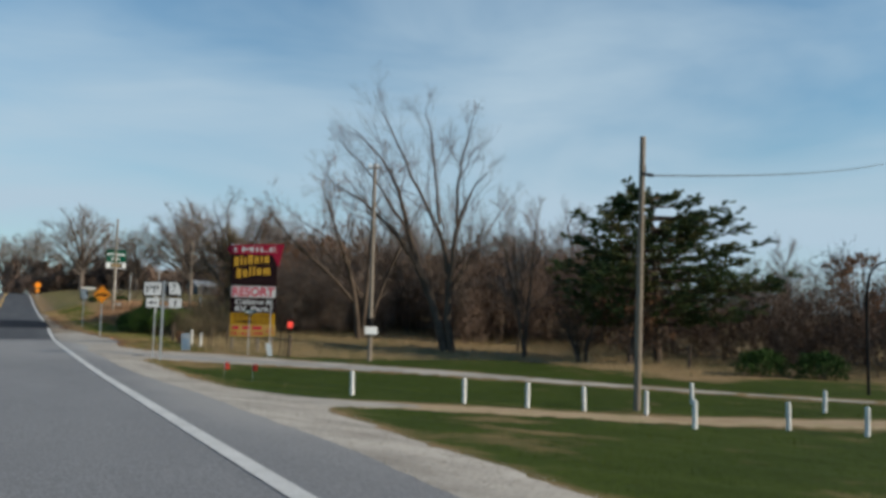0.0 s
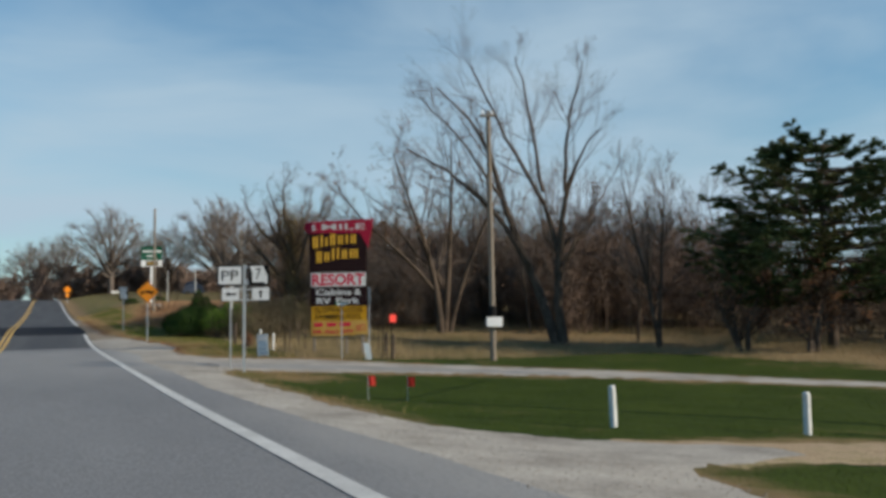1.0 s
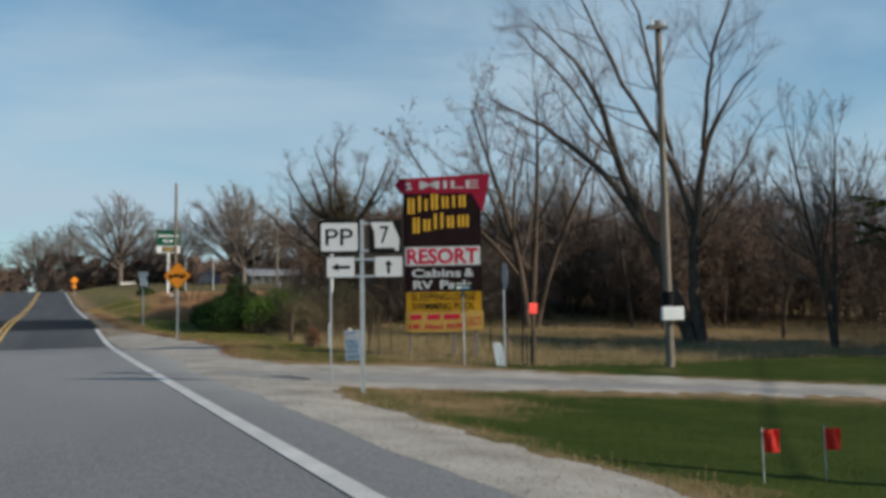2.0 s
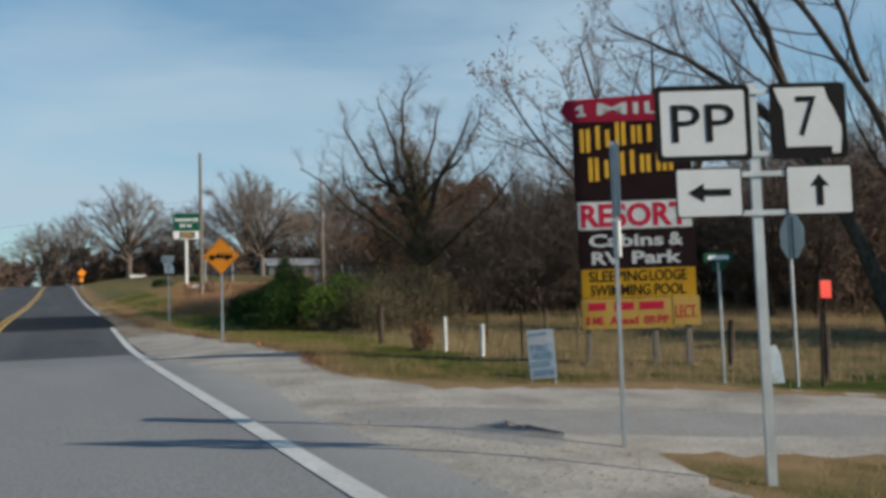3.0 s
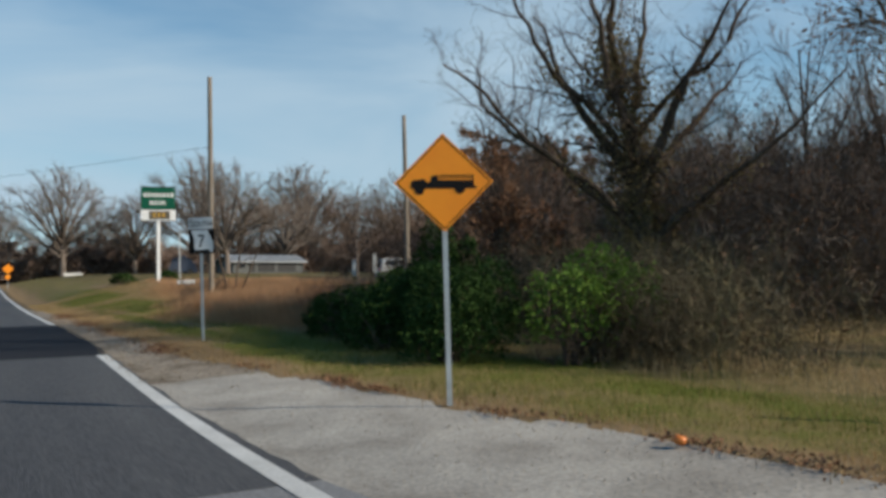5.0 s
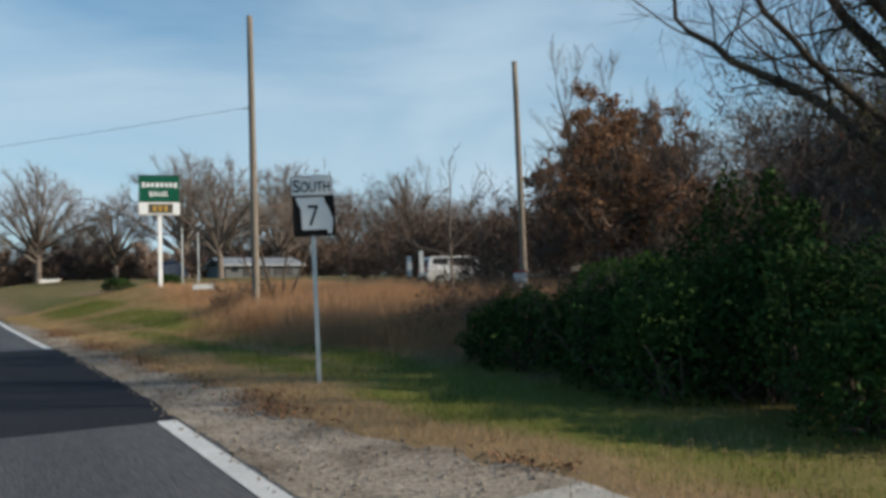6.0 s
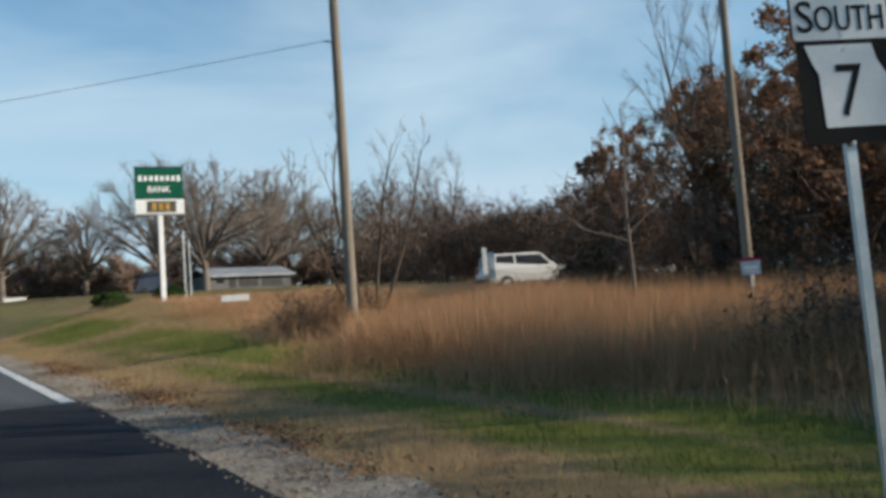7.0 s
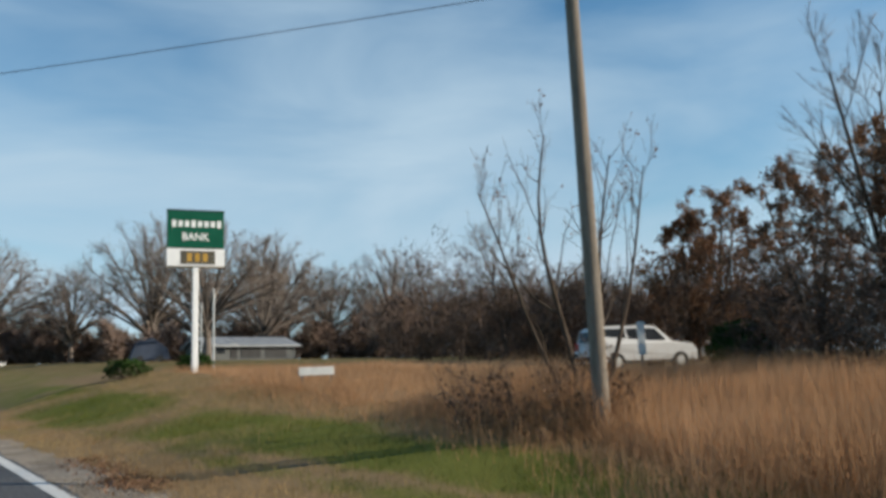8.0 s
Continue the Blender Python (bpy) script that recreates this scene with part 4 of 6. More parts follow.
def scatter_trees():
    rng = np.random.default_rng(9)
    kinds = wood_variants()
    spots = []
    # (x0, x1, y0, y1, how many, height)
    for x0, x1, y0, y1, n, h in ((27, 55, 51, 66, 27, 11.3), (40, 66, 20, 32, 5, 6.5), (40, 66, 32, 50, 10, 8.5), (24, 46, 64, 78, 13, 9.0),
                                 (26, 38, 98, 110, 6, 7.0), (38, 60, 88, 112, 10, 6.5), (16, 24, 68, 76, 3, 8.0), (24, 36, 58, 64, 6, 9.5), (46, 80, 112, 150, 10, 6.5)):
        for _ in range(n):
            spots.append((rng.uniform(x0, x1), rng.uniform(y0, y1), h * rng.uniform(.75, 1.15)))
    for k, (x, y, h) in enumerate(spots):
        m = pose(x, y, H(x, y), 0, 0, rng.uniform(0, 360)) @ Matrix.Scale(h / 12.0, 4)
        if k < len(kinds):
            kinds[k].matrix_basis = m
        else:
            copy_thing(kinds[k % len(kinds)], m)
    for x, y, h, k in ((27.8, 39.5, 9.6, 1), (30.5, 44.5, 7.5, 0), (21.6, 75.0, 9.8, 2), (24.5, 79.0, 10.2, 1), (19.2, 72.5, 9.0, 2)):
        copy_thing(kinds[k], pose(x, y, H(x, y), 0, 0, 40 * k) @ Matrix.Scale(h / 12.0, 4))
    oaks = oak_variants()
    rows = [(12.2, 194, 17.5), (24, 196, 13.5), (34, 190, 16.5), (44, 199, 16), (55, 197, 17), (66, 196, 17.5), (78, 195, 16), (90, 194, 17), (-3, 232, 12),
            (104, 190, 15), (118, 186, 15), (133, 180, 15), (3, 215, 12), (19, 214, 14), (61, 208, 16), (84, 206, 17), (27.0, 146, 11), (42, 168, 12.5)]
    for k, (x, y, h) in enumerate(rows):
        m = pose(x, y, H(x, y), 0, 0, rng.uniform(0, 360)) @ Matrix.Scale(h / 14.6, 4)
        if k < 2:
            oaks[k].matrix_basis = m
        else:
            copy_thing(oaks[k % 2], m)


def thicket(name, area, count, tall, seed, label, leaf=0, leaf_mat=M_LEAF_DARK, mat=M_THICKET, size=.09, rmin=.008, spray=0, spray_size=(.6, .016), spray_mat=M_SPRAY):
    """Dense tangle of thin stems over a list of (x0, x1, y0, y1) plots."""
    rng = np.random.default_rng(seed)
    w = np.array([(b - a) * (d - c) for a, b, c, d in area])
    pick = rng.choice(len(area), count, p=w / w.sum())
    A = np.array(area)[pick]
    x = A[:, 0] + (A[:, 1] - A[:, 0]) * rng.uniform(0, 1, count)
    y = A[:, 2] + (A[:, 3] - A[:, 2]) * rng.uniform(0, 1, count)
    hgt = tall * rng.uniform(.45, 1.1, count) * (1 + .25 * wave(x, y, .5))
    z = height(x, y)
    a, s = rng.uniform(0, 6.3, count), rng.uniform(.1, .5, count)
    u = np.linspace(0, 1, 5)
    pts = np.stack([x[:, None] + np.cos(a)[:, None] * s[:, None] * hgt[:, None] * u ** 1.5, y[:, None] + np.sin(a)[:, None] * s[:, None] * hgt[:, None] * u ** 1.5,
                    z[:, None] - .1 + hgt[:, None] * u], -1)
    pts[:, 1:] += rng.normal(size=(count, 4, 3)) * .07 * hgt[:, None, None]
    rad = np.repeat((.012 + .004 * hgt)[:, None], 5, 1) * np.linspace(1, .4, 5)
    l0 = (pts, rad)
    l1 = sprout(l0, rng, 7, (.25, .5), (25, 70), 3, up=.08, wob=.2, u0=.1, thin=.6, rmin=rmin)
    l2 = sprout(l1, rng, 4, (.3, .7), (25, 65), 2, up=.05, wob=.15, u0=.1, thin=.7, rmin=rmin)
    stuff(name, tube_mesh(name, [(*l0, 4), (*l1, 3), (*l2, 3)], mat), label, "brush")
    src = np.concatenate([l1[0].reshape(-1, 3), l2[0].reshape(-1, 3)])
    if spray:
        v, f = sprigs(src[rng.integers(0, len(src), spray)] + rng.normal(size=(spray, 3)) * .25, *spray_size, rng)
        stuff(name + "_sprays", fast_mesh(name + "_sprays", v, f, spray_mat, smooth=False), "fine leafless twigs filling the brush", "brush")
    if leaf:
        c = src[rng.integers(0, len(src), leaf)] + rng.normal(size=(leaf, 3)) * .12
        v, f = leaf_quads(c, size, rng)
        stuff(name + "_leaves", fast_mesh(name + "_leaves", v, f, leaf_mat, smooth=False), "withered brown leaves caught in the brush", "leaves")


def mound_points(blobs, n, rng, shell=.35):
    """Places near the skins of several ellipsoids (cx, cy, cz, rx, ry, rz)."""
    B = np.array(blobs, float)
    w = B[:, 3] * B[:, 4] + B[:, 4] * B[:, 5]
    B = B[rng.choice(len(B), n, p=w / w.sum())]
    d = rng.normal(size=(n, 3))
    d /= np.linalg.norm(d, axis=1, keepdims=True)
    d[:, 2] = np.where(d[:, 2] < -.5, -d[:, 2], d[:, 2])
    r = 1.06 - shell * rng.uniform(0, 1, n) ** 1.3 + .1 * (rng.uniform(0, 1, n) > .93)
    lump = 1 + .14 * np.sin(d[:, 0] * 7 + B[:, 0]) * np.sin(d[:, 1] * 6 + 1) + .1 * np.sin(d[:, 2] * 9)
    return B[:, :3] + d * B[:, 3:] * (r * lump)[:, None]


def bush(name, loc, blobs, n, size, leaf_mat, seed, label, twigs=40, leaf_label="dense small leaves"):
    rng = np.random.default_rng(seed)
    ob = thing(name, (*loc, H(*loc)), label, "bush")
    c = mound_points(blobs, n, rng)
    c = c[c[:, 2] > -.1]
    v, f = leaf_quads(c, size, rng)
    part_mesh("foliage", fast_mesh("foliage", v, f, leaf_mat, smooth=False), ob, leaf_label)
    B = np.array(blobs)
    k = rng.integers(0, len(B), twigs)
    tip = B[k, :3] + rng.normal(size=(twigs, 3)) * B[k, 3:] * .45
    base = np.stack([B[k, 0] * .8, B[k, 1] * .8, np.full(twigs, -.2)], 1)
    u = np.linspace(0, 1, 5)[None, :, None]
    pts = base[:, None] * (1 - u) + tip[:, None] * u + rng.normal(size=(twigs, 5, 3)) * .06
    l0 = (pts, np.repeat(np.linspace(.035, .01, 5)[None], twigs, 0))
    l1 = sprout(l0, rng, 6, (.2, .5), (25, 65), 4, up=.05, wob=.2, rmin=.005)
    part_mesh("woody_core", tube_mesh("woody_core", [(*l0, 4), (*l1, 3)], M_TWIG), ob, "brown woody branching")
    return ob


def cedar():
    """Large dark evergreen: a trunk, tiers of boughs that rise outward, tufts of needles along them."""
    rng = np.random.default_rng(77)
    loc = (33.1, 33.6, H(33.1, 33.6))
    ob = thing("evergreen_tree", loc, "broad dark green evergreen tree with layered boughs", "tree")
    trunk = polyline([(0, 0, -.3), (.1, 0, 3), (-.2, .1, 6), (-.4, 0, 10)], .26, .04)
    boughs = []
    for tier in range(13):
        z0 = 2.3 + .61 * tier
        for k in range(14 if tier < 10 else 9):
            z = z0 + rng.uniform(-.16, .16)
            a = rng.uniform(0, 2 * math.pi)
            reach = np.interp(z, [1.5, 3, 4.5, 6, 7.5, 8.8, 9.8, 10.4], [4.6, 6.3, 6.6, 5.9, 4.6, 3.4, 2.5, 1.6]) * rng.uniform(.55, 1.12)
            c, s = math.cos(a), math.sin(a)
            rise = rng.uniform(.0, .2) * reach
            boughs.append(polyline([(-.2, 0, z), (c * reach * .4, s * reach * .4, z + rise * .1), (c * reach * .75, s * reach * .75, z + rise * .4), (c * reach, s * reach, z + rise * 1.5 + .1)], .06, .012, 7))
    l0 = (np.stack([b[0] for b in boughs]), np.stack([b[1] for b in boughs]))
    l1 = sprout(l0, rng, 15, (.14, .3), (30, 65), 4, up=.02, wob=.08, u0=.3, thin=.5, rmin=.01)
    l1[0][:, :, 2] = l1[0][:, :1, 2] + (l1[0][:, :, 2] - l1[0][:, :1, 2]) * .4     # sprays lie in flat fans
    part_mesh("trunk", tube_mesh("trunk", [(trunk[0][None], trunk[1][None], 8), (*l0, 4)], M_BARK), ob)
    P = l1[0]
    n = 290000
    k = rng.integers(0, len(P), n)
    u = rng.uniform(.15, 1, n) * 3
    i = np.minimum(u.astype(int), 2)
    fr = (u - i)[:, None]
    base = P[k, i] * (1 - fr) + P[k, i + 1] * fr
    d = P[k, i + 1] - P[k, i]
    d /= np.linalg.norm(d, axis=1, keepdims=True) + 1e-9
    d = d + rng.normal(size=(n, 3)) * np.array([.5, .5, .22]) + np.array([0, 0, .18])
    d /= np.linalg.norm(d, axis=1, keepdims=True)
    side = np.cross(d, rng.normal(size=(n, 3)))
    side /= np.linalg.norm(side, axis=1, keepdims=True) + 1e-9
    ln, wd = rng.uniform(.12, .34, (n, 1)), rng.uniform(.012, .03, (n, 1))
    v = np.stack([base - side * wd, base + side * wd, base + d * ln], 1).reshape(-1, 3)
    part_mesh("crown", fast_mesh("crown", v, np.arange(n * 3).reshape(-1, 3), M_CEDAR, smooth=False), ob, "dark green needle sprays")


def brown_oak(loc, h, seed, leaves):
    rng = np.random.default_rng(seed)
    stems = []
    for j in range(3):
        a = rng.uniform(0, 6.3)
        stems.append(polyline([(.3 * j, 0, -.3), (.4 * math.cos(a), .4 * math.sin(a), .3 * h), (1.0 * math.cos(a), 1.0 * math.sin(a), .6 * h), (1.5 * math.cos(a), 1.5 * math.sin(a), h)], .14, .03, 8))
    specs = [dict(per=12, ratio=(.3, .5), angle=(35, 75), n=5, up=.1, wob=.16, u0=.12, thin=.5),
             dict(per=7, ratio=(.3, .6), angle=(25, 60), n=4, up=.06, wob=.16, u0=.15, thin=.6, rmin=.01),
             dict(per=4, ratio=(.35, .7), angle=(20, 50), n=2, up=.05, wob=.13, u0=.1, thin=.6, rmin=.01)]
    tree_from("oak_tree", stems, specs, seed, "oak holding russet-brown autumn leaves behind the tan field", (*loc, H(*loc)), group="russet oaks",
              leaves=(int(leaves * 1.75), .075, M_LEAF_BROWN, 3, "withered russet-brown leaves"))


big_tree()
vine_tree()
leafy_tree()
pole_side_tree()
field_sapling()
scatter_trees()
cedar()
for k, (x, y, h, n) in enumerate(((32.5, 93, 5.8, 8000), (31.6, 85.9, 7.3, 9000), (22.5, 76, 6.2, 7000), (26.2, 77.4, 6.8, 7000), (18.5, 70, 5.6, 5000), (33, 92, 7.0, 6000), (29.6, 32.0, 3.7, 1500), (28.2, 34.6, 3.2, 800), (48, 31, 6.0, 4000), (55, 27, 6.5, 4000), (51, 22, 6.0, 3500))):
    brown_oak((x, y), h, 400 + k, n)
# paler twig and leaf colours paint sunlight onto this shaded edge brush
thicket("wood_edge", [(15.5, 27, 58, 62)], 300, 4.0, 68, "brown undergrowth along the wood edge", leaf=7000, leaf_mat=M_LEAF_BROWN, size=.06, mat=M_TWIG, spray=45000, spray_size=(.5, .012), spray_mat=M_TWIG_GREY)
thicket("undergrowth", [(29, 50, 50, 62), (25, 42, 62, 76)], 620, 6.4, 61, "dense leafless brown undergrowth below the trees", leaf=18000, spray=120000, spray_size=(.8, .02))
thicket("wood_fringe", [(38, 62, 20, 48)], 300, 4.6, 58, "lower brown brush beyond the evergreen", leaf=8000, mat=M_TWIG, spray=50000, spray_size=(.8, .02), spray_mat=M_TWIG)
thicket("field_brush", [(16, 28, 67, 80), (29, 60, 91, 106), (24, 36, 97, 108)], 340, 4.3, 62, "dense brown undergrowth behind the tan field", leaf=14000, spray=60000, spray_size=(.7, .018))
thicket("pole_brambles", [(6.7, 8.3, 74.6, 77.2)], 60, .9, 66, "low brown brambles round the pole and small tree", leaf=600, size=.04, rmin=.004)
thicket("brambles", [(9.4, 12.4, 51.8, 56), (10.5, 15, 56, 63)], 220, 1.7, 63, "grey-brown bramble tangle beside the green bushes", leaf=3000, size=.045, rmin=.005, mat=M_BRAMBLE, spray=26000, spray_size=(.4, .006), spray_mat=M_BRAMBLE)
thicket("far_wood", [(-30, 160, 204, 222), (60, 150, 150, 185), (4, 45, 236, 254), (-60, -10, 236, 254)], 300, 6.6, 64, "far dark brown woodland along the rise", leaf=30000, leaf_mat=M_LEAF_FAR, mat=M_LEAF_FAR, size=.45, rmin=.06, spray=130000, spray_size=(2.2, .1), spray_mat=M_LEAF_FAR)
thicket("far_scrub", [(-30, 160, 200, 206), (24, 60, 172, 178)], 230, 3.6, 59, "low brown scrub at the foot of the far trees", mat=M_LEAF_FAR, rmin=.05, spray=80000, spray_size=(1.5, .11), spray_mat=M_LEAF_FAR)
thicket("mid_wood", [(46, 80, 112, 150)], 260, 4.6, 69, "brown leafless wood behind the house field", leaf=8000, mat=M_SPRAY, rmin=.02, spray=60000, spray_size=(1.3, .04))
thicket("far_treeline", [(-400, 60, 480, 520)], 190, 14.0, 65, "low dark treeline on the horizon", leaf=9000, leaf_mat=M_LEAF_FAR, mat=M_LEAF_FAR, size=.8, rmin=.12)
shrub_rng = np.random.default_rng(70)
SHRUB = [(shrub_rng.uniform(-.6, 1.7), shrub_rng.uniform(-2.2, 2.8), shrub_rng.uniform(.2, .8), shrub_rng.uniform(.45, .95), shrub_rng.uniform(.5, 1.0), shrub_rng.uniform(.5, 1.0)) for _ in range(18)]
SHRUB += [(.95, .8, 1.6, .42, .42, 1.0), (.9, 1.2, 1.1, .5, .5, .9), (1.3, -.9, .9, .6, .6, .8)]
bush("evergreen_shrub", (7.4, 58.2), SHRUB, 44000, .038, M_LEAF_GREEN, 71, "dense dark green evergreen shrubs at the verge", 90)
bush("evergreen_shrub", (8.1, 58.1), [(0, 0, .9, .7, .7, .8), (.4, .4, 1.35, .5, .5, .65), (-.1, -.15, 1.6, .3, .3, .55), (.9, .7, 1.1, .6, .6, .7), (.15, .2, 2.1, .2, .2, .5), (.6, .1, 1.8, .25, .25, .45)], 8000, .045, M_LEAF_GREEN, 74, "tall dark green evergreen shrub rising above its neighbours", 90)
bush("evergreen_shrub", (7.3, 62.2), [(0, -.4, .3, .75, .9, .65), (.2, .5, .3, .7, .8, .55)], 6000, .038, M_LEAF_GREEN, 78, "low dark green evergreen shrub at the field corner", 24)
bush("bright_shrub", (8.7, 55.0), [(0, 0, .8, .8, .8, .8), (.9, .2, 1.1, .7, .7, .9), (1.6, .2, .9, .7, .7, .8)], 4200, .045, M_LEAF_LIGHT, 72, "fresher green vine-covered shrub among brambles")
HEDGE = [(shrub_rng.uniform(-.9, 2.6), shrub_rng.uniform(-1.4, .9), shrub_rng.uniform(.1, .6), shrub_rng.uniform(.45, .8), shrub_rng.uniform(.45, .8), shrub_rng.uniform(.4, .85)) for _ in range(16)]
bush("honeysuckle_bush", (8.7, 62.6), HEDGE, 24000, .036, M_LEAF_GREEN, 73, "dark green honeysuckle bush at the field corner", 60)
# vine in the bright leaf colour, which also paints the bush's sunlit top
bush("bright_vine", (8.7, 61.6), [(0, 0, .9, .6, .5, .55), (.7, -.2, 1.05, .6, .5, .5), (1.3, -.3, .8, .55, .5, .55), (.4, -.4, .5, .6, .4, .5)], 6500, .04, M_LEAF_LIGHT, 76, "green vine on the dark bush, its sunlit top painted brighter", 30)
bush("dark_conifer_bush", (21.1, 82.3), [(0, 0, .7, .95, .9, .8), (.3, 0, 1.1, .7, .7, .55)], 7000, .05, M_LEAF_GREEN, 75, "dark green conifer bush beside the parked car", 20)
bush("dead_bush", (8.3, 45.2), [(0, 0, .35, .24, .24, .36), (.15, .1, .3, .22, .22, .3)], 1100, .035, M_LEAF_BROWN, 79, "small withered russet bush in the meadow", 20, "withered russet leaves")
thicket("verge_brambles", [(7.5, 9.0, 63.4, 65.6), (7.6, 10.5, 60, 62.5)], 75, 1.15, 67, "brown brambles at the bush edge", leaf=900, size=.04, rmin=.005, spray=9000, spray_size=(.3, .006), spray_mat=M_SPRAY)
for lx, ly, r in ((32.2, 25.3, 1.5), (34.3, 23.6, 1.4)):
    bush("low_shrub", (lx, ly), [(0, 0, .4, r, 1.1, .75), (.5, .3, .5, r * .6, .8, .7)], 3000, .07, M_LEAF_GREEN, int(lx), "low dark green shrub on the lawn edge", 16)


# ---------------------------------------------------------------- grass
def grass(name, x0, x1, y0, y1, n, h, w, lean, mat, seed, keep, label, least=.45):
    rng = np.random.default_rng(seed)
    x, y = rng.uniform(x0, x1, n), rng.uniform(y0, y1, n)
    ok = keep(x, y, rng)
    x, y = x[ok], y[ok]
    hh = h * rng.uniform(least, 1.15, len(x)) * (1 + .3 * wave(x, y, .9))
    v, f = blades(x, y, height(x, y), hh, w * rng.uniform(.6, 1.3, len(x)), lean, rng)
    stuff(name, fast_mesh(name, v, np.concatenate([f[0][:, [0, 1]], f[1][:, [2]]], 1) if h > .5 else [f[0][:, [0, 1, 2]], f[1]], mat, smooth=False), label, "grass")


def off_road(x, y, rng, pad=.12):
    return (x > gravel_edge(y) + rng.normal(size=len(x)) * .18 + pad) & (near_line(x, y, SIDE_ROAD) > np.where(x < 6, 4.0, side_half(x) + .12) + .15 * rng.normal(size=len(x))) & (near_line(x, y, DRIVE) > 1.05 + .2 * rng.normal(size=len(x)))


def green_spot(x, y, rng):
    return off_road(x, y, rng) & (rng.uniform(0, .8, len(x)) > dryness(x, y) - .1)


def dry_spot(x, y, rng):
    return off_road(x, y, rng, .0) & (rng.uniform(.25, 1, len(x)) < dryness(x, y))


def field_edge(y):
    return np.interp(y, [62, 65, 67.5, 70, 72, 74, 78, 84, 96], [8.4, 7.2, 5.9, 5.6, 6.0, 6.9, 7.7, 8.3, 9.2]) + .3 * wave(y, y * 0, 1.4)


grass("lawn_grass", 3.5, 26, 2, 33, 62000, .045, .01, .5, M_GRASS, 81, green_spot, "short mown green lawn grass")
grass("verge_grass", 2.5, 9, 36, 100, 200000, .085, .012, .7, M_VERGE, 82, lambda x, y, r: green_spot(x, y, r) & (x < field_edge(y) + .3), "green roadside verge grass")
grass("straw_grass", 2.5, 9, 20, 100, 190000, .12, .011, .8, M_DRY, 83, lambda x, y, r: dry_spot(x, y, r) & (x < field_edge(y) + .3), "dry straw-coloured verge grass")
grass("meadow_grass", 8, 42, 25, 62, 74000, .3, .016, .5, M_MEADOW, 84, lambda x, y, r: (near_line(x, y, SIDE_ROAD) > side_half(x) + .6) & (x > 8.6 + .5 * wave(x, y, .8)) & ((y > 36) | (x > 25 + wave(x, y, .5))), "tall dry meadow grass under the trees")
grass("field_fringe", 4.6, 10, 62, 90, 60000, .42, .012, .6, M_SEDGE, 87, lambda x, y, r: (x > field_edge(y) - 1.5 * r.uniform(0, 1, len(x)) ** 2.2) & (x < field_edge(y) + .4), "ragged shorter grass along the field edge")
grass("verge_tufts", 5, 8, 38, 48, 9000, .26, .01, .7, M_DRY, 88, lambda x, y, r: off_road(x, y, r) & (wave(x, y, 1.6) > .15) & (x < gravel_edge(y) + 1.6), "straw tufts on the roadside verge")
grass("hay_stubble", 6, 28, 77, 100, 44000, .3, .02, .5, M_SEDGE, 86, lambda x, y, r: (x > field_edge(y)) & ((x < 19) | (y < 86)), "short tan hay stubble on the rise")
grass("tall_grass", 6, 26, 63, 82, 150000, .76, .015, .42, M_SEDGE, 85, lambda x, y, r: (x > field_edge(y)) & (y < 79 + 1.2 * wave(x, y, .8)), "tall tan prairie grass filling the field", least=.7)


# ---------------------------------------------------------------- signs
def sign_post(parent, top, base=-0.35, material=M_STEEL, w=0.06):
    """A steel channel post: a web and two flanges."""
    h = w / 2
    prof = [(-h, .009), (h, .009), (h, .044), (h - .006, .044), (h - .006, .015), (-h + .006, .015), (-h + .006, .044), (-h, .044)]
    bm = bmesh.new()
    low = [bm.verts.new((px, py, base)) for px, py in prof]
    high = [bm.verts.new((px, py, top)) for px, py in prof]
    for i in range(8):
        bm.faces.new((low[i], low[(i + 1) % 8], high[(i + 1) % 8], high[i]))
    bm.faces.new(high)
    return part("post", bm, material, parent, "galvanised channel post")


def panel(name, parent, cx, cz, w, h, face, border=None, inset=0.03, r=0.04, y=-0.01, label=""):
    """A flat sheet-metal sign with rounded corners, a border and a raised field."""
    ob = part(name, plate(rounded(w, h, r, cx, cz), y - 0.004, y), border or face, parent, label)
    if border:
        part("field", plate(rounded(w - 2 * inset, h - 2 * inset, r * .6, cx, cz), y - 0.006, y - 0.0045), face, ob)
    return ob


def state_shape(cx, cz, w):
    """Outline of the route shield: straight sides, a notched lower corner."""
    pts = [(-.44, .46), (.26, .46), (.3, .3), (.38, .16), (.47, -.08), (.47, -.2), (.44, -.46), (.33, -.46), (.33, -.36), (-.3, -.36), (-.32, .16), (-.38, .28)]
    return [(cx + x * w, cz + z * w) for x, z in pts][::-1]


def arrow_shape(cx, cz, length, up):
    a = length / 2
    pts = [(-a, 0), (-a * .25, .075), (-a * .25, .028), (a, .028), (a, -.028), (-a * .25, -.028), (-a * .25, -.075)]
    if up:
        pts = [(z, -x) for x, z in pts]
    return [(cx + x, cz + z) for x, z in pts]


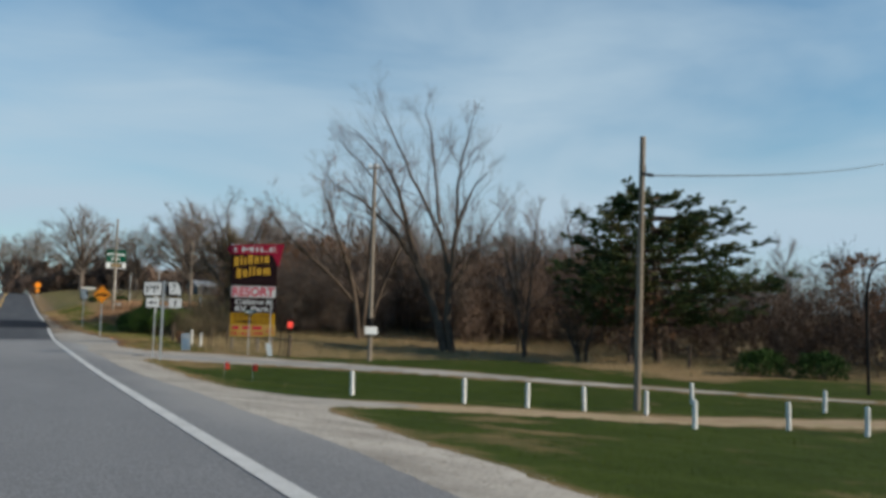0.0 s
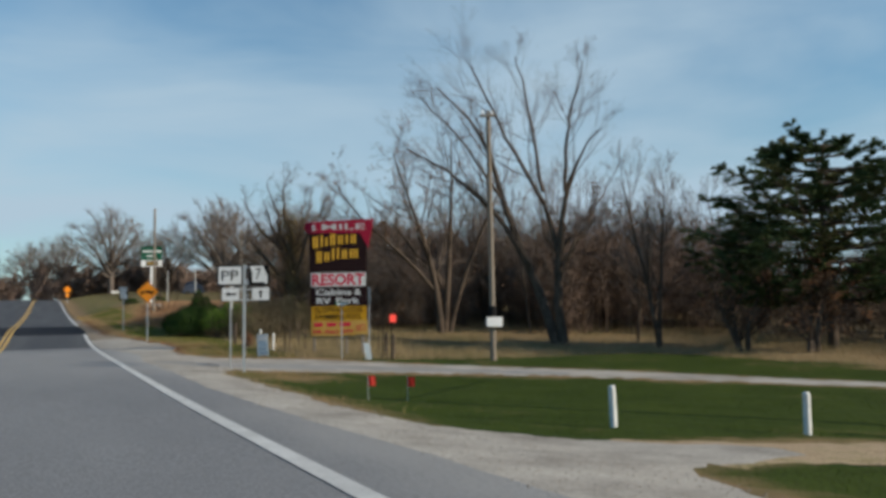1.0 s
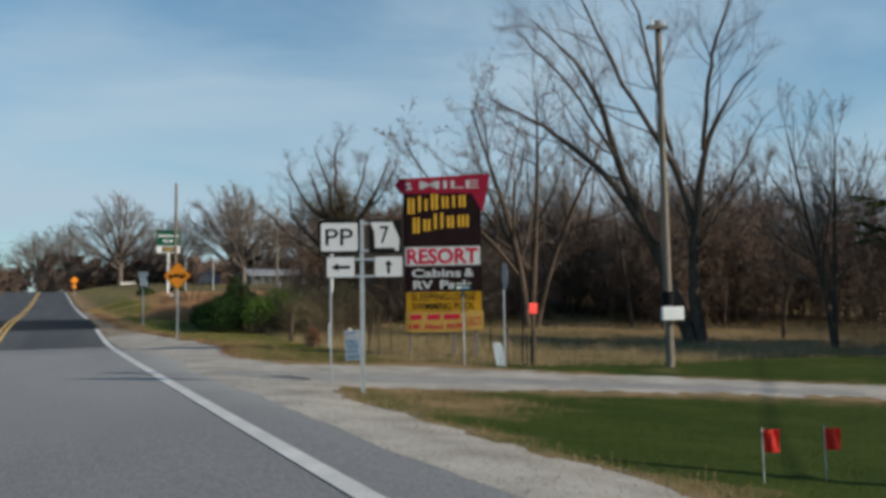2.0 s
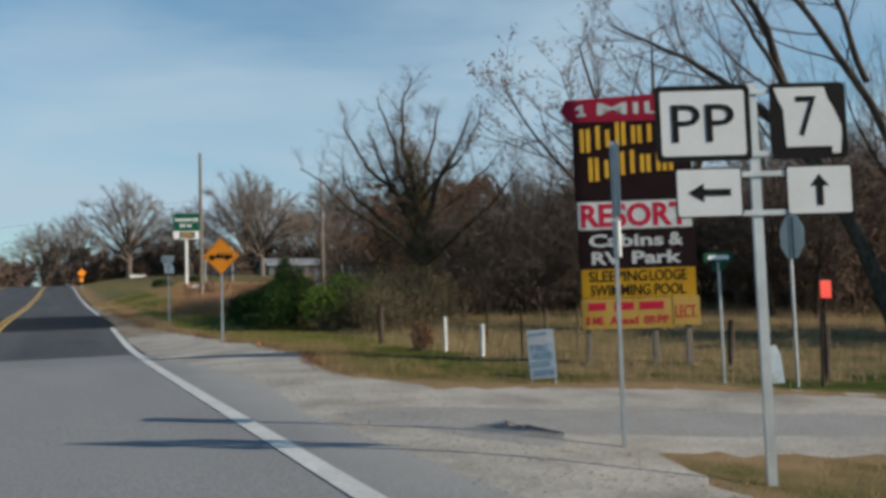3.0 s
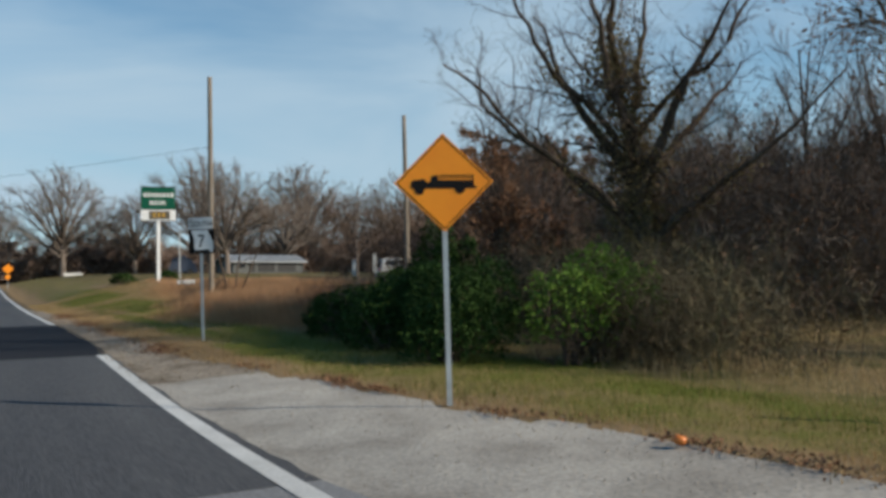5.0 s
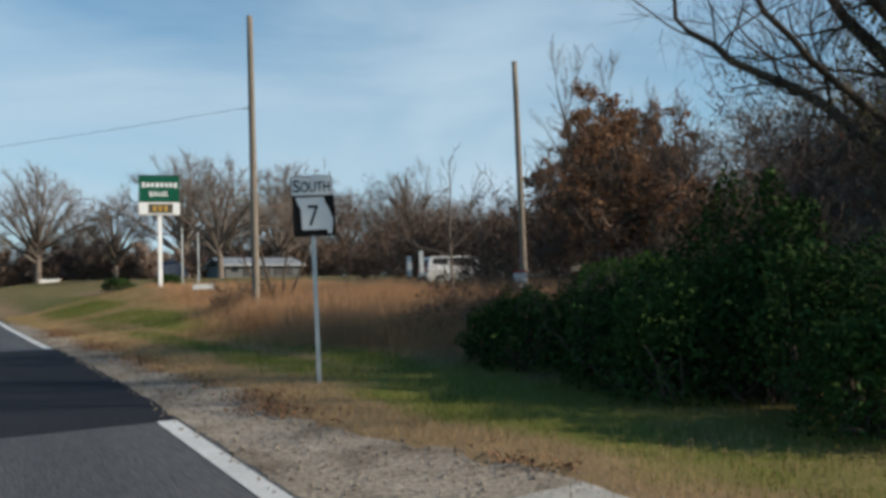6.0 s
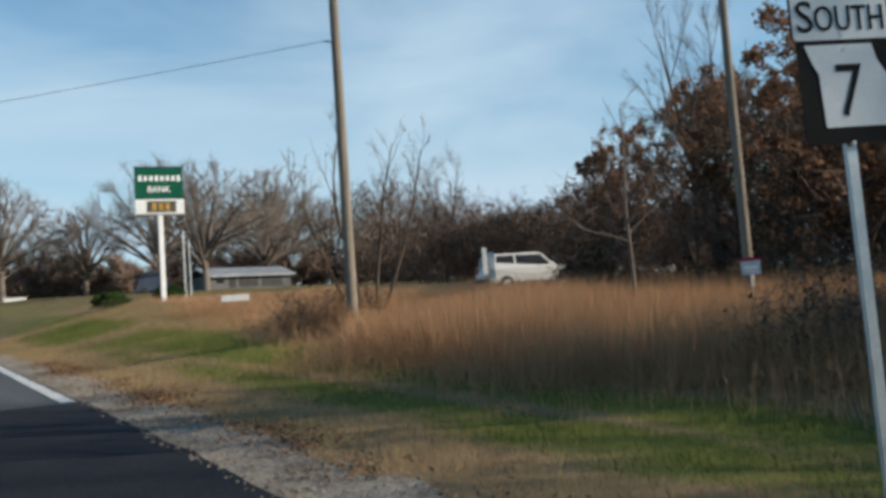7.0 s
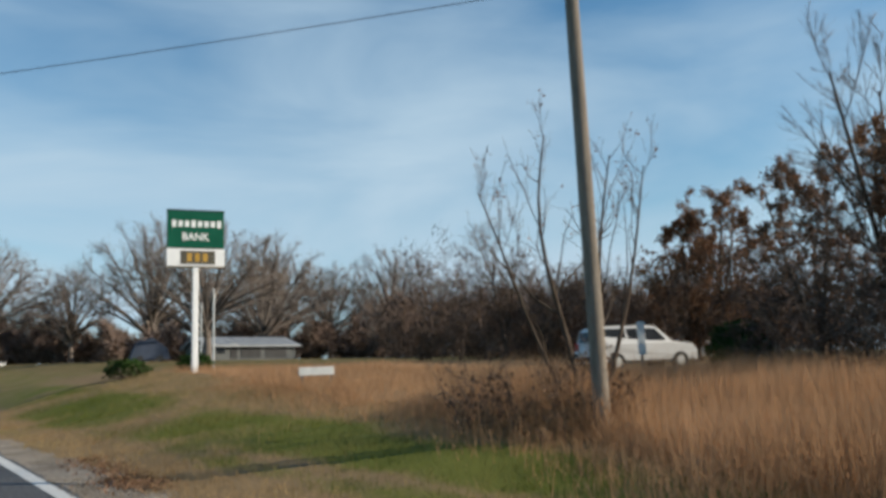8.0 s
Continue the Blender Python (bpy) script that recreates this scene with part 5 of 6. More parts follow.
def junction_sign():
    z0 = H(5.14, 31.15)
    ob = thing("route_sign", (5.14, 31.15, z0), "junction route sign with PP and 7 panels above arrows", "road sign", rz=-24)
    d = -z0
    sign_post(ob, 3.0 + d, w=.075)
    p = panel("route_panel", ob, -.41, 2.685 + d, .762, .61, M_SHEETING, M_BLACK, .045, label="white route panel lettered PP")
    writing("PP", -.41, 2.685 + d, .5, .3, -.0175, M_BLACK, p)
    q = panel("route_panel", ob, .435, 2.685 + d, .61, .61, M_BLACK, label="black route panel with a white state outline and a 7")
    part("state_outline", plate(state_shape(.42, 2.685 + d, .58), -.018, -.0145), M_SHEETING, q)
    writing("7", .42, 2.72 + d, .16, .32, -.0185, M_BLACK, q)
    for cx, up in ((-.388, False), (.49, True)):
        a = panel("arrow_panel", ob, cx, 2.13 + d, .53, .395, M_SHEETING, M_BLACK, .012, r=.03, label="white panel with a black arrow")
        part("arrow", plate(arrow_shape(cx, 2.13 + d, .34 if not up else .25, up), -.019, -.017), M_BLACK, a)
    for z in (2.93, 2.43, 2.27, 1.96):
        part("crossbar", box((.03, 0.0, z + d), (.6, .012, .045), .004), M_STEEL, ob)


def side_sign():
    z0 = H(5.14, 32.95)
    ob = thing("marker_sign", (5.14, 32.95, z0), "narrow grey sign seen edge-on atop a thin steel post", "road sign", rz=62)
    sign_post(ob, 3.0, w=.05)
    panel("sign_panel", ob, 0, 2.62, .3, .72, M_STEEL, r=.02, label="bare grey sign panel")
    part("collar", rod((0, .01, 1.85), (0, .01, 2.2), .04), M_STEEL, ob)


def billboard():
    z0 = H(11.08, 40.16)
    ob = thing("billboard", (11.08, 40.16, z0), "tall stacked resort billboard topped by a red arrow board", "billboard", rz=-28.1)
    d = -z0
    top = part("arrow_board", plate([(-1.47, 5.27), (-1.3, 5.03), (.95, 5.0), (1.3, 4.35), (1.55, 5.6), (.2, 5.56), (-1.36, 5.5)], -.05, -.012), M_RED, ob, "dark red arrow-shaped board")
    for p in top.data.vertices:
        p.co.z += d
    part("lettering", plate([(-1.13, 5.14 + d), (-.93, 5.15 + d), (-.93, 5.2 + d), (-.985, 5.2 + d), (-.985, 5.39 + d), (-1.05, 5.39 + d), (-1.14, 5.34 + d), (-1.14, 5.28 + d), (-1.06, 5.3 + d), (-1.06, 5.2 + d), (-1.13, 5.19 + d)], -.056, -.051), M_SIGN_WHITE, top)
    writing("MILE", .24, 5.29 + d, 1.86, .25, -.051, M_SIGN_WHITE, top, bold=.006)
    part("edge_strip", box((-.55, -.03, 5.52 + d), (1.5, .02, .025)), M_WHITE, top, "white edge strip")
    name_board = part("name_board", box((0, -.02, 4.2 + d), (2.46, .03, 1.72), .006), M_BROWNBLACK, ob, "dark brown board with golden bars of lettering")
    rows = []       # each letter of the name stands as one to three plain strokes
    for base, x0, slope, strokes in ((4.37, -1.08, .085, (2.4, 1.2, 1.3, 2.3, 2.0, 1.4, 2.2)), (3.72, -.92, .1, (2.4, 2.0, 1.2, 1.2, 2.0, 3.0))):
        x = x0
        for k, q in enumerate(strokes):
            tall = .5 if q in (2.4, 2.3) or (q == 1.2 and k) else .38
            bow = .07 * math.sin(math.pi * (x + 1.1) / 2.2)
            for j in range(int(q)):
                rows.append((x + .045 + .13 * j, base + d + bow + slope * (x + 1.1) + tall / 2, .085, tall, 5))
            x += .13 * int(q) + .075
    bars(rows, -.037, M_GOLD, name_board, "golden_bar")
    res = panel("resort_board", ob, 0, 3.03 + d, 2.36, .58, M_WHITE_WOOD, r=.02, y=-.02, label="white board lettered in red")
    writing("RESORT", 0, 3.03 + d, 2.24, .5, -.0265, M_RED_TEXT, res, bold=.03)
    cab = panel("cabins_board", ob, .02, 2.32 + d, 2.44, .8, M_BROWNBLACK, r=.01, y=-.02, label="dark board with white lettering")
    writing("Cabins", -.2, 2.5 + d, 1.55, .27, -.0265, M_SIGN_WHITE, cab, bold=.03)
    writing("&", .83, 2.5 + d, .3, .27, -.0265, M_SIGN_WHITE, cab, bold=.03)
    writing("RV", -.62, 2.13 + d, .62, .27, -.0265, M_SIGN_WHITE, cab, bold=.03)
    writing("Park", .42, 2.13 + d, 1.02, .27, -.0265, M_SIGN_WHITE, cab, bold=.03)
    pool = panel("lodge_board", ob, .02, 1.6 + d, 2.36, .6, M_GOLD_BOARD, r=.01, y=-.02, label="golden board with black lettering")
    writing("SLEEPING", -.4, 1.75 + d, 1.2, .23, -.0265, M_BROWNBLACK, pool, bold=.006)
    writing("LODGE", .64, 1.75 + d, .76, .23, -.0265, M_BROWNBLACK, pool, bold=.006)
    writing("SWIMMING", -.36, 1.46 + d, 1.24, .23, -.0265, M_BROWNBLACK, pool, bold=.006)
    writing("POOL", .67, 1.46 + d, .64, .23, -.0265, M_BROWNBLACK, pool, bold=.006)
    low = panel("direction_board", ob, -.24, .97 + d, 1.9, .63, M_TAN_BOARD, r=.01, y=-.02, label="faded yellow board with red lettering")
    bars([(-.86, 1.12 + d, .36, .16, 1), (-.3, 1.12 + d, .4, .16, 1), (.27, 1.12 + d, .5, .16, 1)], -.025, M_RED_TEXT, low)
    for word, cx, w in (("1", -1.05, .06), ("MI.", -.83, .25), ("Ahead", -.31, .58), ("on", .21, .22), ("PP", .5, .24)):
        writing(word, cx, .83 + d, w, .17, -.0265, M_RED_TEXT, low, bold=.012)
    elec = panel("electric_board", ob, .98, 1.0 + d, .55, .6, M_TAN_BOARD, r=.01, y=-.028, label="small faded tan board")
    writing("LECT.", .98, .98 + d, .45, .26, -.034, M_RED_TEXT, elec)
    for x, w, m in ((-1.05, .1, M_WOOD), (.33, .11, M_WOOD), (1.02, .12, M_WOOD)):
        part("support_post", box((x, .07, 2.6 + d), (w, w, 5.5), .01), m, ob, "weathered wooden post")
    for z in (1.2, 3.1, 4.9):
        part("batten", box((0, .005, z + d), (2.4, .03, .09), .004), M_WOOD, ob)


def firewood_sign():
    z0 = H(7.34, 38.0)
    ob = thing("yard_sign", (7.34, 38.0, z0), "hand-lettered pale blue yard sign on wire stakes", "sign", rz=-36, ry=-3)
    p = panel("board", ob, .02, .48, .44, .8, M_PALEBLUE, r=.01, label="pale blue board with dark hand lettering")
    part("header", box((.02, -.0165, .75), (.42, .003, .24)), M_SIGN_WHITE, p)
    bars([(-.02, .8, .3, .045, 3)], -.019, M_BLUE, p)
    writing("WOOD", .03, .45, .34, .11, -.015, M_BLUE, p)
    writing("FIRE", .0, .58, .3, .11, -.015, M_BLUE, p)
    bars([(-.01, .31, .32, .1, 2), (.03, .17, .32, .1, 2)], -.0145, M_BLUE, p)
    for x in (-.17, .21):
        part("stake", rod((x, .01, -.3), (x, .01, .5), .012, n=6), M_STEEL, ob)


def warning_sign():
    x, y = 4.65, 52.07
    z0 = H(x, y)
    ob = thing("warning_sign", (x, y, z0), "amber diamond warning sign with a black fire engine", "road sign", rz=-29.9)
    sign_post(ob, 3.4 - z0, w=.06)
    cz, a = 2.942 - z0, .582
    dia = part("sign_panel", plate([(0, cz - a), (a, cz), (0, cz + a), (-a, cz)], -.014, -.01), M_WARN, ob, "amber diamond panel")
    k = a - .03
    rim = bmesh.new()
    for i in range(4):
        u = [(0, -1), (1, 0), (0, 1), (-1, 0)]
        p, q = u[i], u[(i + 1) % 4]
        plate([(p[0] * k, cz + p[1] * k), (q[0] * k, cz + q[1] * k), (q[0] * (k - .016), cz + q[1] * (k - .016)), (p[0] * (k - .016), cz + p[1] * (k - .016))], -.0165, -.0145, rim)
    part("border", rim, M_BLACK, dia)
    eng = bmesh.new()
    plate([(-.385, cz - .065), (-.385, cz - .01), (-.365, cz + .03), (-.225, cz + .045), (-.2, cz + .005), (-.155, cz + .005), (-.14, cz + .075), (-.07, cz + .085),
           (-.06, cz + .03), (.35, cz + .015), (.36, cz - .055), (.385, cz - .06), (.385, cz - .08)], -.018, -.0145, eng)
    for dz in (.055, .08):
        plate([(-.05, cz + dz), (.35, cz + dz - .01), (.35, cz + dz), (-.05, cz + dz + .01)], -.018, -.0145, eng)
    plate([(.335, cz + .01), (.35, cz + .01), (.35, cz + .08), (.335, cz + .08)], -.0181, -.0145, eng)
    for wx in (-.285, .19):
        plate([(wx + .06 * math.cos(i * math.pi / 8), cz - .08 + .06 * math.sin(i * math.pi / 8)) for i in range(16)], -.019, -.0145, eng)
    part("fire_engine_symbol", eng, M_BLACK, dia)


def south_sign():
    x, y = 4.31, 62.52
    z0 = H(x, y)
    ob = thing("route_sign", (x, y, z0), "route 7 shield under a SOUTH plate on a thin steel post", "road sign", rz=-27, ry=-.6)
    sign_post(ob, 3.595 - z0, w=.055)
    d = -z0
    p = panel("direction_plate", ob, 0, 3.480 + d, .565, .28, M_SHEETING, M_BLACK, .011, label="white plate lettered in black")
    writing("OUTH", .05, 3.467 + d, .39, .138, -.0175, M_BLACK, p)
    writing("S", -.2, 3.480 + d, .092, .17, -.0175, M_BLACK, p)
    q = panel("route_panel", ob, .02, 3.0755 + d, .565, .565, M_BLACK, label="black panel with a white state outline")
    part("state_outline", plate(state_shape(.02, 3.0755 + d, .54), -.018, -.0145), M_SHEETING, q)
    writing("7", .015, 3.075 + d, .145, .28, -.0185, M_BLACK, q)
    for z in (3.585, 3.375, 3.295, 2.795):
        part("bolt", rod((0, -.022, z + d), (0, -.005, z + d), .011, n=8), M_STEEL, ob)


def bank_sign():
    x, y = 9.68, 97.0
    z0 = H(x, y)
    ob = thing("pylon_sign", (x, y, z0), "green bank sign above a white display cabinet on a white pole", "sign", rz=-12)
    d = -z0
    part("pole", box((.05, 0, (7.20 + d - .3) / 2), (.22, .22, 7.20 + d + .3), .03), M_WHITE, ob)
    g = part("name_panel", box((.05, 0, 8.55 + d), (2.02, .34, 1.4), .015), M_GREEN, ob, "dark green panel with pale lettering")
    bars([(-.78 + .23 * k + .05, 8.76 + d, .15, .26 if k in (0, 3, 7) else .22, 0) for k in range(8)], -.172, M_WHITE, g)
    writing("BANK", .05, 8.28 + d, .95, .28, -.172, M_WHITE, g, bold=.015)
    part("rim", box((.05, .0, 9.27 + d), (2.06, .36, .04)), M_BLACK, ob)
    c = part("display_cabinet", box((.05, 0, 7.50 + d), (2.06, .34, .66), .015), M_WHITE, ob)
    disp = part("display", box((.12, -.165, 7.50 + d), (1.24, .03, .5), .005), M_DISPLAY, c, "brown number display")
    bars([(-.18 + .28 * k, 7.50 + d, .17, .3, 0) for k in range(3)], -.181, M_TAN_BOARD, disp)


def stop_sign_back():
    x, y = 10.92, 36.0
    z0 = H(x, y)
    ob = thing("stop_sign", (x, y, z0), "octagonal sign seen from its grey back on a steel post", "road sign", rz=72)
    sign_post(ob, 2.75)
    octa = [(.38 * math.cos(radians(22.5 + 45 * i)), 2.42 + .38 * math.sin(radians(22.5 + 45 * i))) for i in range(8)]
    part("sign_panel", plate(octa, -.014, -.01), M_STEEL, ob, "grey unpainted back")


def street_name_sign():
    x, y = 10.06, 36.75
    z0 = H(x, y)
    ob = thing("street_sign", (x, y, z0), "small green street name plate on a thin post", "road sign", rz=-20)
    part("post", rod((0, 0, -.3), (0, 0, 2.0), .022), M_STEEL, ob)
    p = part("name_plate", plate(rounded(.5, .16, .02, .0, 2.08), -.004, .004), M_GREEN, ob)
    bars([(0, 2.08, .36, .07, 0)], -.005, M_WHITE, p)
    part("name_plate", box((0, 0, 1.93), (.01, .5, .13), .003), M_GREEN, ob)


def delineators():
    z0 = H(11.9, 36.3)
    ob = thing("reflector_post", (11.9, 36.3, z0), "black stake topped with a bright red square reflector", "marker", ry=1.5)
    part("stake", rod((0, 0, -.3), (0, 0, 1.5), .022, n=8), M_BLACK, ob)
    part("reflector", box((.03, -.02, 1.58), (.27, .02, .3), .01), M_ORANGE, ob, "fluorescent red square")
    z0 = H(11.1, 36.6)
    ob = thing("survey_plank", (11.1, 36.6, z0), "pale plank leaning out of the grass", "plank", ry=-9, rz=-20)
    part("board", plate([(-.13, -.2), (.1, -.2), (.13, .45), (.08, .62), (-.12, .64)], -.02, .02), M_PALEBLUE, ob)
    post = thing("marker_post", (8.94, 45.15, H(8.94, 45.15)), "pale weathered marker post in the verge grass", "post", "verge marker posts")
    part("shaft", rod((0, 0, -.25), (0, 0, .84), .055, .05, 10), M_WHITE_WOOD, post)
    part("cap", rod((0, 0, .84), (0, 0, .87), .05, .03, 10), M_WHITE_WOOD, post)
    copy_thing(post, pose(9.1, 43.46, H(9.1, 43.46) - .13, 0, 3, 40))
    for x, y in ((5.72, 22.4), (6.62, 22.5)):
        ob = thing("utility_flag", (x, y, H(x, y)), "small red utility flag on a wire in the lawn", "flag", "utility flags", rz=-30)
        part("wire", rod((0, 0, -.1), (0, 0, .5), .006, n=5), M_STEEL, ob)
        bm = bmesh.new()
        n = 6
        grid = [[bm.verts.new((.15 * i / n, .02 * math.sin(i * 1.3 + j), .28 + .2 * j / 2)) for i in range(n + 1)] for j in range(3)]
        for j in range(2):
            for i in range(n):
                bm.faces.new((grid[j][i], grid[j][i + 1], grid[j + 1][i + 1], grid[j + 1][i]))
        bmesh.ops.solidify(bm, geom=bm.faces, thickness=.003)
        part("cloth", bm, M_ORANGE, ob)


def white_posts():
    base = None
    for k, (x, y) in enumerate(((8.0, 17.5), (10.58, 16.02), (12.03, 15.2), (13.37, 14.53), (14.87, 13.84), (13.55, 10.75), (18.7, 16.1), (16.15, 10.4), (20.9, 13.1), (17.0, 9.0))):
        m = pose(x, y, H(x, y), random.uniform(-2, 2), random.uniform(-3, 2), random.uniform(0, 360))
        if base is None:
            base = thing("driveway_post", (0, 0, 0), "short whitewashed wooden post beside the driveway", "post", "driveway posts")
            part("shaft", rod((0, 0, -.25), (0, 0, .62), .062, .055, 10), M_WHITE_WOOD, base)
            part("top", rod((0, 0, .62), (0, 0, .65), .055, .035, 10), M_WHITE_WOOD, base)
            base.matrix_basis = m
        else:
            copy_thing(base, m)


def fence_posts():
    steel = thing("fence_post", (9.2, 41.8, H(9.2, 41.8)), "thin rusty steel fence post in dry grass", "fence post", "field fence posts")
    part("shaft", box((0, 0, .45), (.045, .012, 1.4)), M_BARK, steel)
    part("rib", box((0, .02, .45), (.012, .03, 1.4)), M_BARK, steel)
    for x, y, h in ((9.1, 40.7, 1), (10.5, 43.2, 1), (11.4, 35.95, 1.1), (11.7, 36.2, .8), (12.2, 50.5, 1), (11.5, 47.7, 1.1), (12.6, 53.8, 1), (11.4, 54.7, .9), (12.4, 44.4, 1), (13.2, 41.0, .9)):
        copy_thing(steel, pose(x, y, H(x, y), random.uniform(-4, 4), random.uniform(-5, 5), random.uniform(0, 90)) @ Matrix.Scale(h, 4))
    wood = thing("fence_post", (8.4, 48.3, H(8.4, 48.3)), "dark weathered round wooden fence post", "fence post", "field fence posts")
    part("shaft", rod((0, 0, -.3), (.02, 0, 1.08), .085, .075, 9), M_BARK, wood)
    for x, y, h in ((31.5, 29.4, 1.1), (12.0, 36.4, .9), (13.0, 39.6, .9)):
        copy_thing(wood, pose(x, y, H(x, y), 2, -3, 50) @ Matrix.Scale(h, 4))


# ---------------------------------------------------------------- poles and wires
def pole_shaft(parent, top, r0, r1):
    pts, rad = polyline([(0, 0, -.4), (top[0] * .5, top[1] * .5, top[2] * .5), top], r0, r1, 9)
    v, f = tubes(pts[None], rad[None], 12)
    bm = bmesh.new()
    vs = [bm.verts.new(p) for p in v]
    for q in f:
        bm.faces.new([vs[i] for i in q])
    bm.faces.new(vs[-12:])
    return part("shaft", bm, M_WOOD, parent, "weathered grey wooden shaft", smooth=True)


def cable(name, a, b, sag, r=.014, label="black overhead cable sagging between poles"):
    a, b = np.array(a, float), np.array(b, float)
    u = np.linspace(0, 1, 30)[:, None]
    pts = a * (1 - u) + b * u
    pts[:, 2] -= 4 * sag * (u * (1 - u))[:, 0]
    tagged(new(name, tube_mesh(name, [(pts[None], np.full((1, 30), r), 6)], M_WIRE)), label, "cable")


def poles():
    z = H(15.5, 14.95)
    p = thing("utility_pole", (15.5, 14.95, z), "short leaning wooden utility pole beside the driveway", "utility pole")
    pole_shaft(p, (-.3, -.63, 6.83 - z), .105, .08)
    part("bracket", box((-.12, -.6, 5.78 - z), (.4, .08, .09), .01), M_BLACK, p, "black cable bracket")
    part("insulator", rod((-.16, -.55, 5.85 - z), (-.16, -.55, 6.05 - z), .03), M_BLACK, p)
    cable("service_cable", (15.42, 14.33, 5.76), (48.9, 29.9, 12.4), .25, .022)
    z = H(15.78, 35.2)
    p = thing("utility_pole", (15.78, 35.2, z), "tall wooden utility pole with a white box and small crossarm", "utility pole")
    pole_shaft(p, (0, 0, 9.62 - z), .12, .09)
    part("crossarm", box((-.12, -.1, 9.38 - z), (.62, .09, .1), .01, turn=Matrix.Rotation(radians(-25), 4, "Z")), M_WOOD, p)
    part("insulator", rod((-.3, -.1, 9.43 - z), (-.3, -.1, 9.60 - z), .04, .03), M_WHITE, p)
    part("insulator", rod((.1, -.15, 9.43 - z), (.1, -.15, 9.60 - z), .04, .03), M_WHITE, p)
    part("meter_box", box((-.05, -.22, 1.13 - z), (.62, .16, .38), .02, turn=Matrix.Rotation(radians(-20), 4, "Z")), M_WHITE, p, "white metal box")
    part("band", rod((0, 0, 1.35 - z), (0, 0, 1.75 - z), .16, .16, 12), M_BLACK, p)
    z = H(7.5, 74.65)
    p = thing("utility_pole", (7.5, 74.65, z), "wooden utility pole standing at the tall grass edge", "utility pole")
    pole_shaft(p, (0, 0, 10.32 - z), .11, .085)
    part("hook", rod((0, 0, 7.6 - z), (-.2, .1, 7.63 - z), .02), M_STEEL, p)
    cable("road_cable", (7.3, 74.75, 7.63), (-38, 113.2, 7.4), 1.2, .006)
    z = H(13.2, 69.7)
    p = thing("utility_pole", (13.2, 69.7, z), "slim dark wooden pole before the russet oaks", "utility pole")
    pole_shaft(p, (0, 0, 8.3 - z), .095, .07)
    ob = thing("yard_sign", (12.85, 69.4, H(12.85, 69.4)), "small blue and white yard sign with a red top", "sign", rz=-42)
    c = 2.46 - H(12.85, 69.4)
    b = panel("board", ob, 0, c, .34, .3, M_PALEBLUE, r=.02)
    part("header", box((0, -.017, c + .13), (.33, .004, .06)), M_RED, b)
    bars([(0, c - .02, .24, .05, 0), (0, c - .09, .2, .03, 0)], -.0145, M_WHITE, b)
    part("stake", rod((0, .01, -.2), (0, .01, c), .015, n=6), M_STEEL, ob)
    for x, y, h, r in ((11.9, 101.2, 3.4, .05), (18, 121, 4.2, .06)):
        z = H(x, y)
        p = thing("slim_pole", (x, y, z), "thin pale grey pole on the far lawn", "pole", "far slim poles")
        part("shaft", rod((0, 0, -.3), (0, 0, h), r, r * .8, 8), M_STEEL, p)
        part("cap", rod((0, 0, h), (0, 0, h + .06), r * 1.2, r * .6, 8), M_STEEL, p)
    z = H(28.7, 17.2)
    p = thing("yard_lamp", (28.7, 17.2, z), "black hooked yard lamp post on the lawn", "lamp post")
    pts, rad = polyline([(0, 0, -.3), (0, 0, 3.6), (.1, -.05, 4.6), (.5, -.3, 5.1), (1.0, -.6, 5.0)], .06, .035, 14)
    part_mesh("shaft", tube_mesh("shaft", [(pts[None], rad[None], 8)], M_BLACK), p)
    part("head", rod((1.0, -.6, 5.02), (1.0, -.6, 4.8), .06, .2, 12), M_BLACK, p)


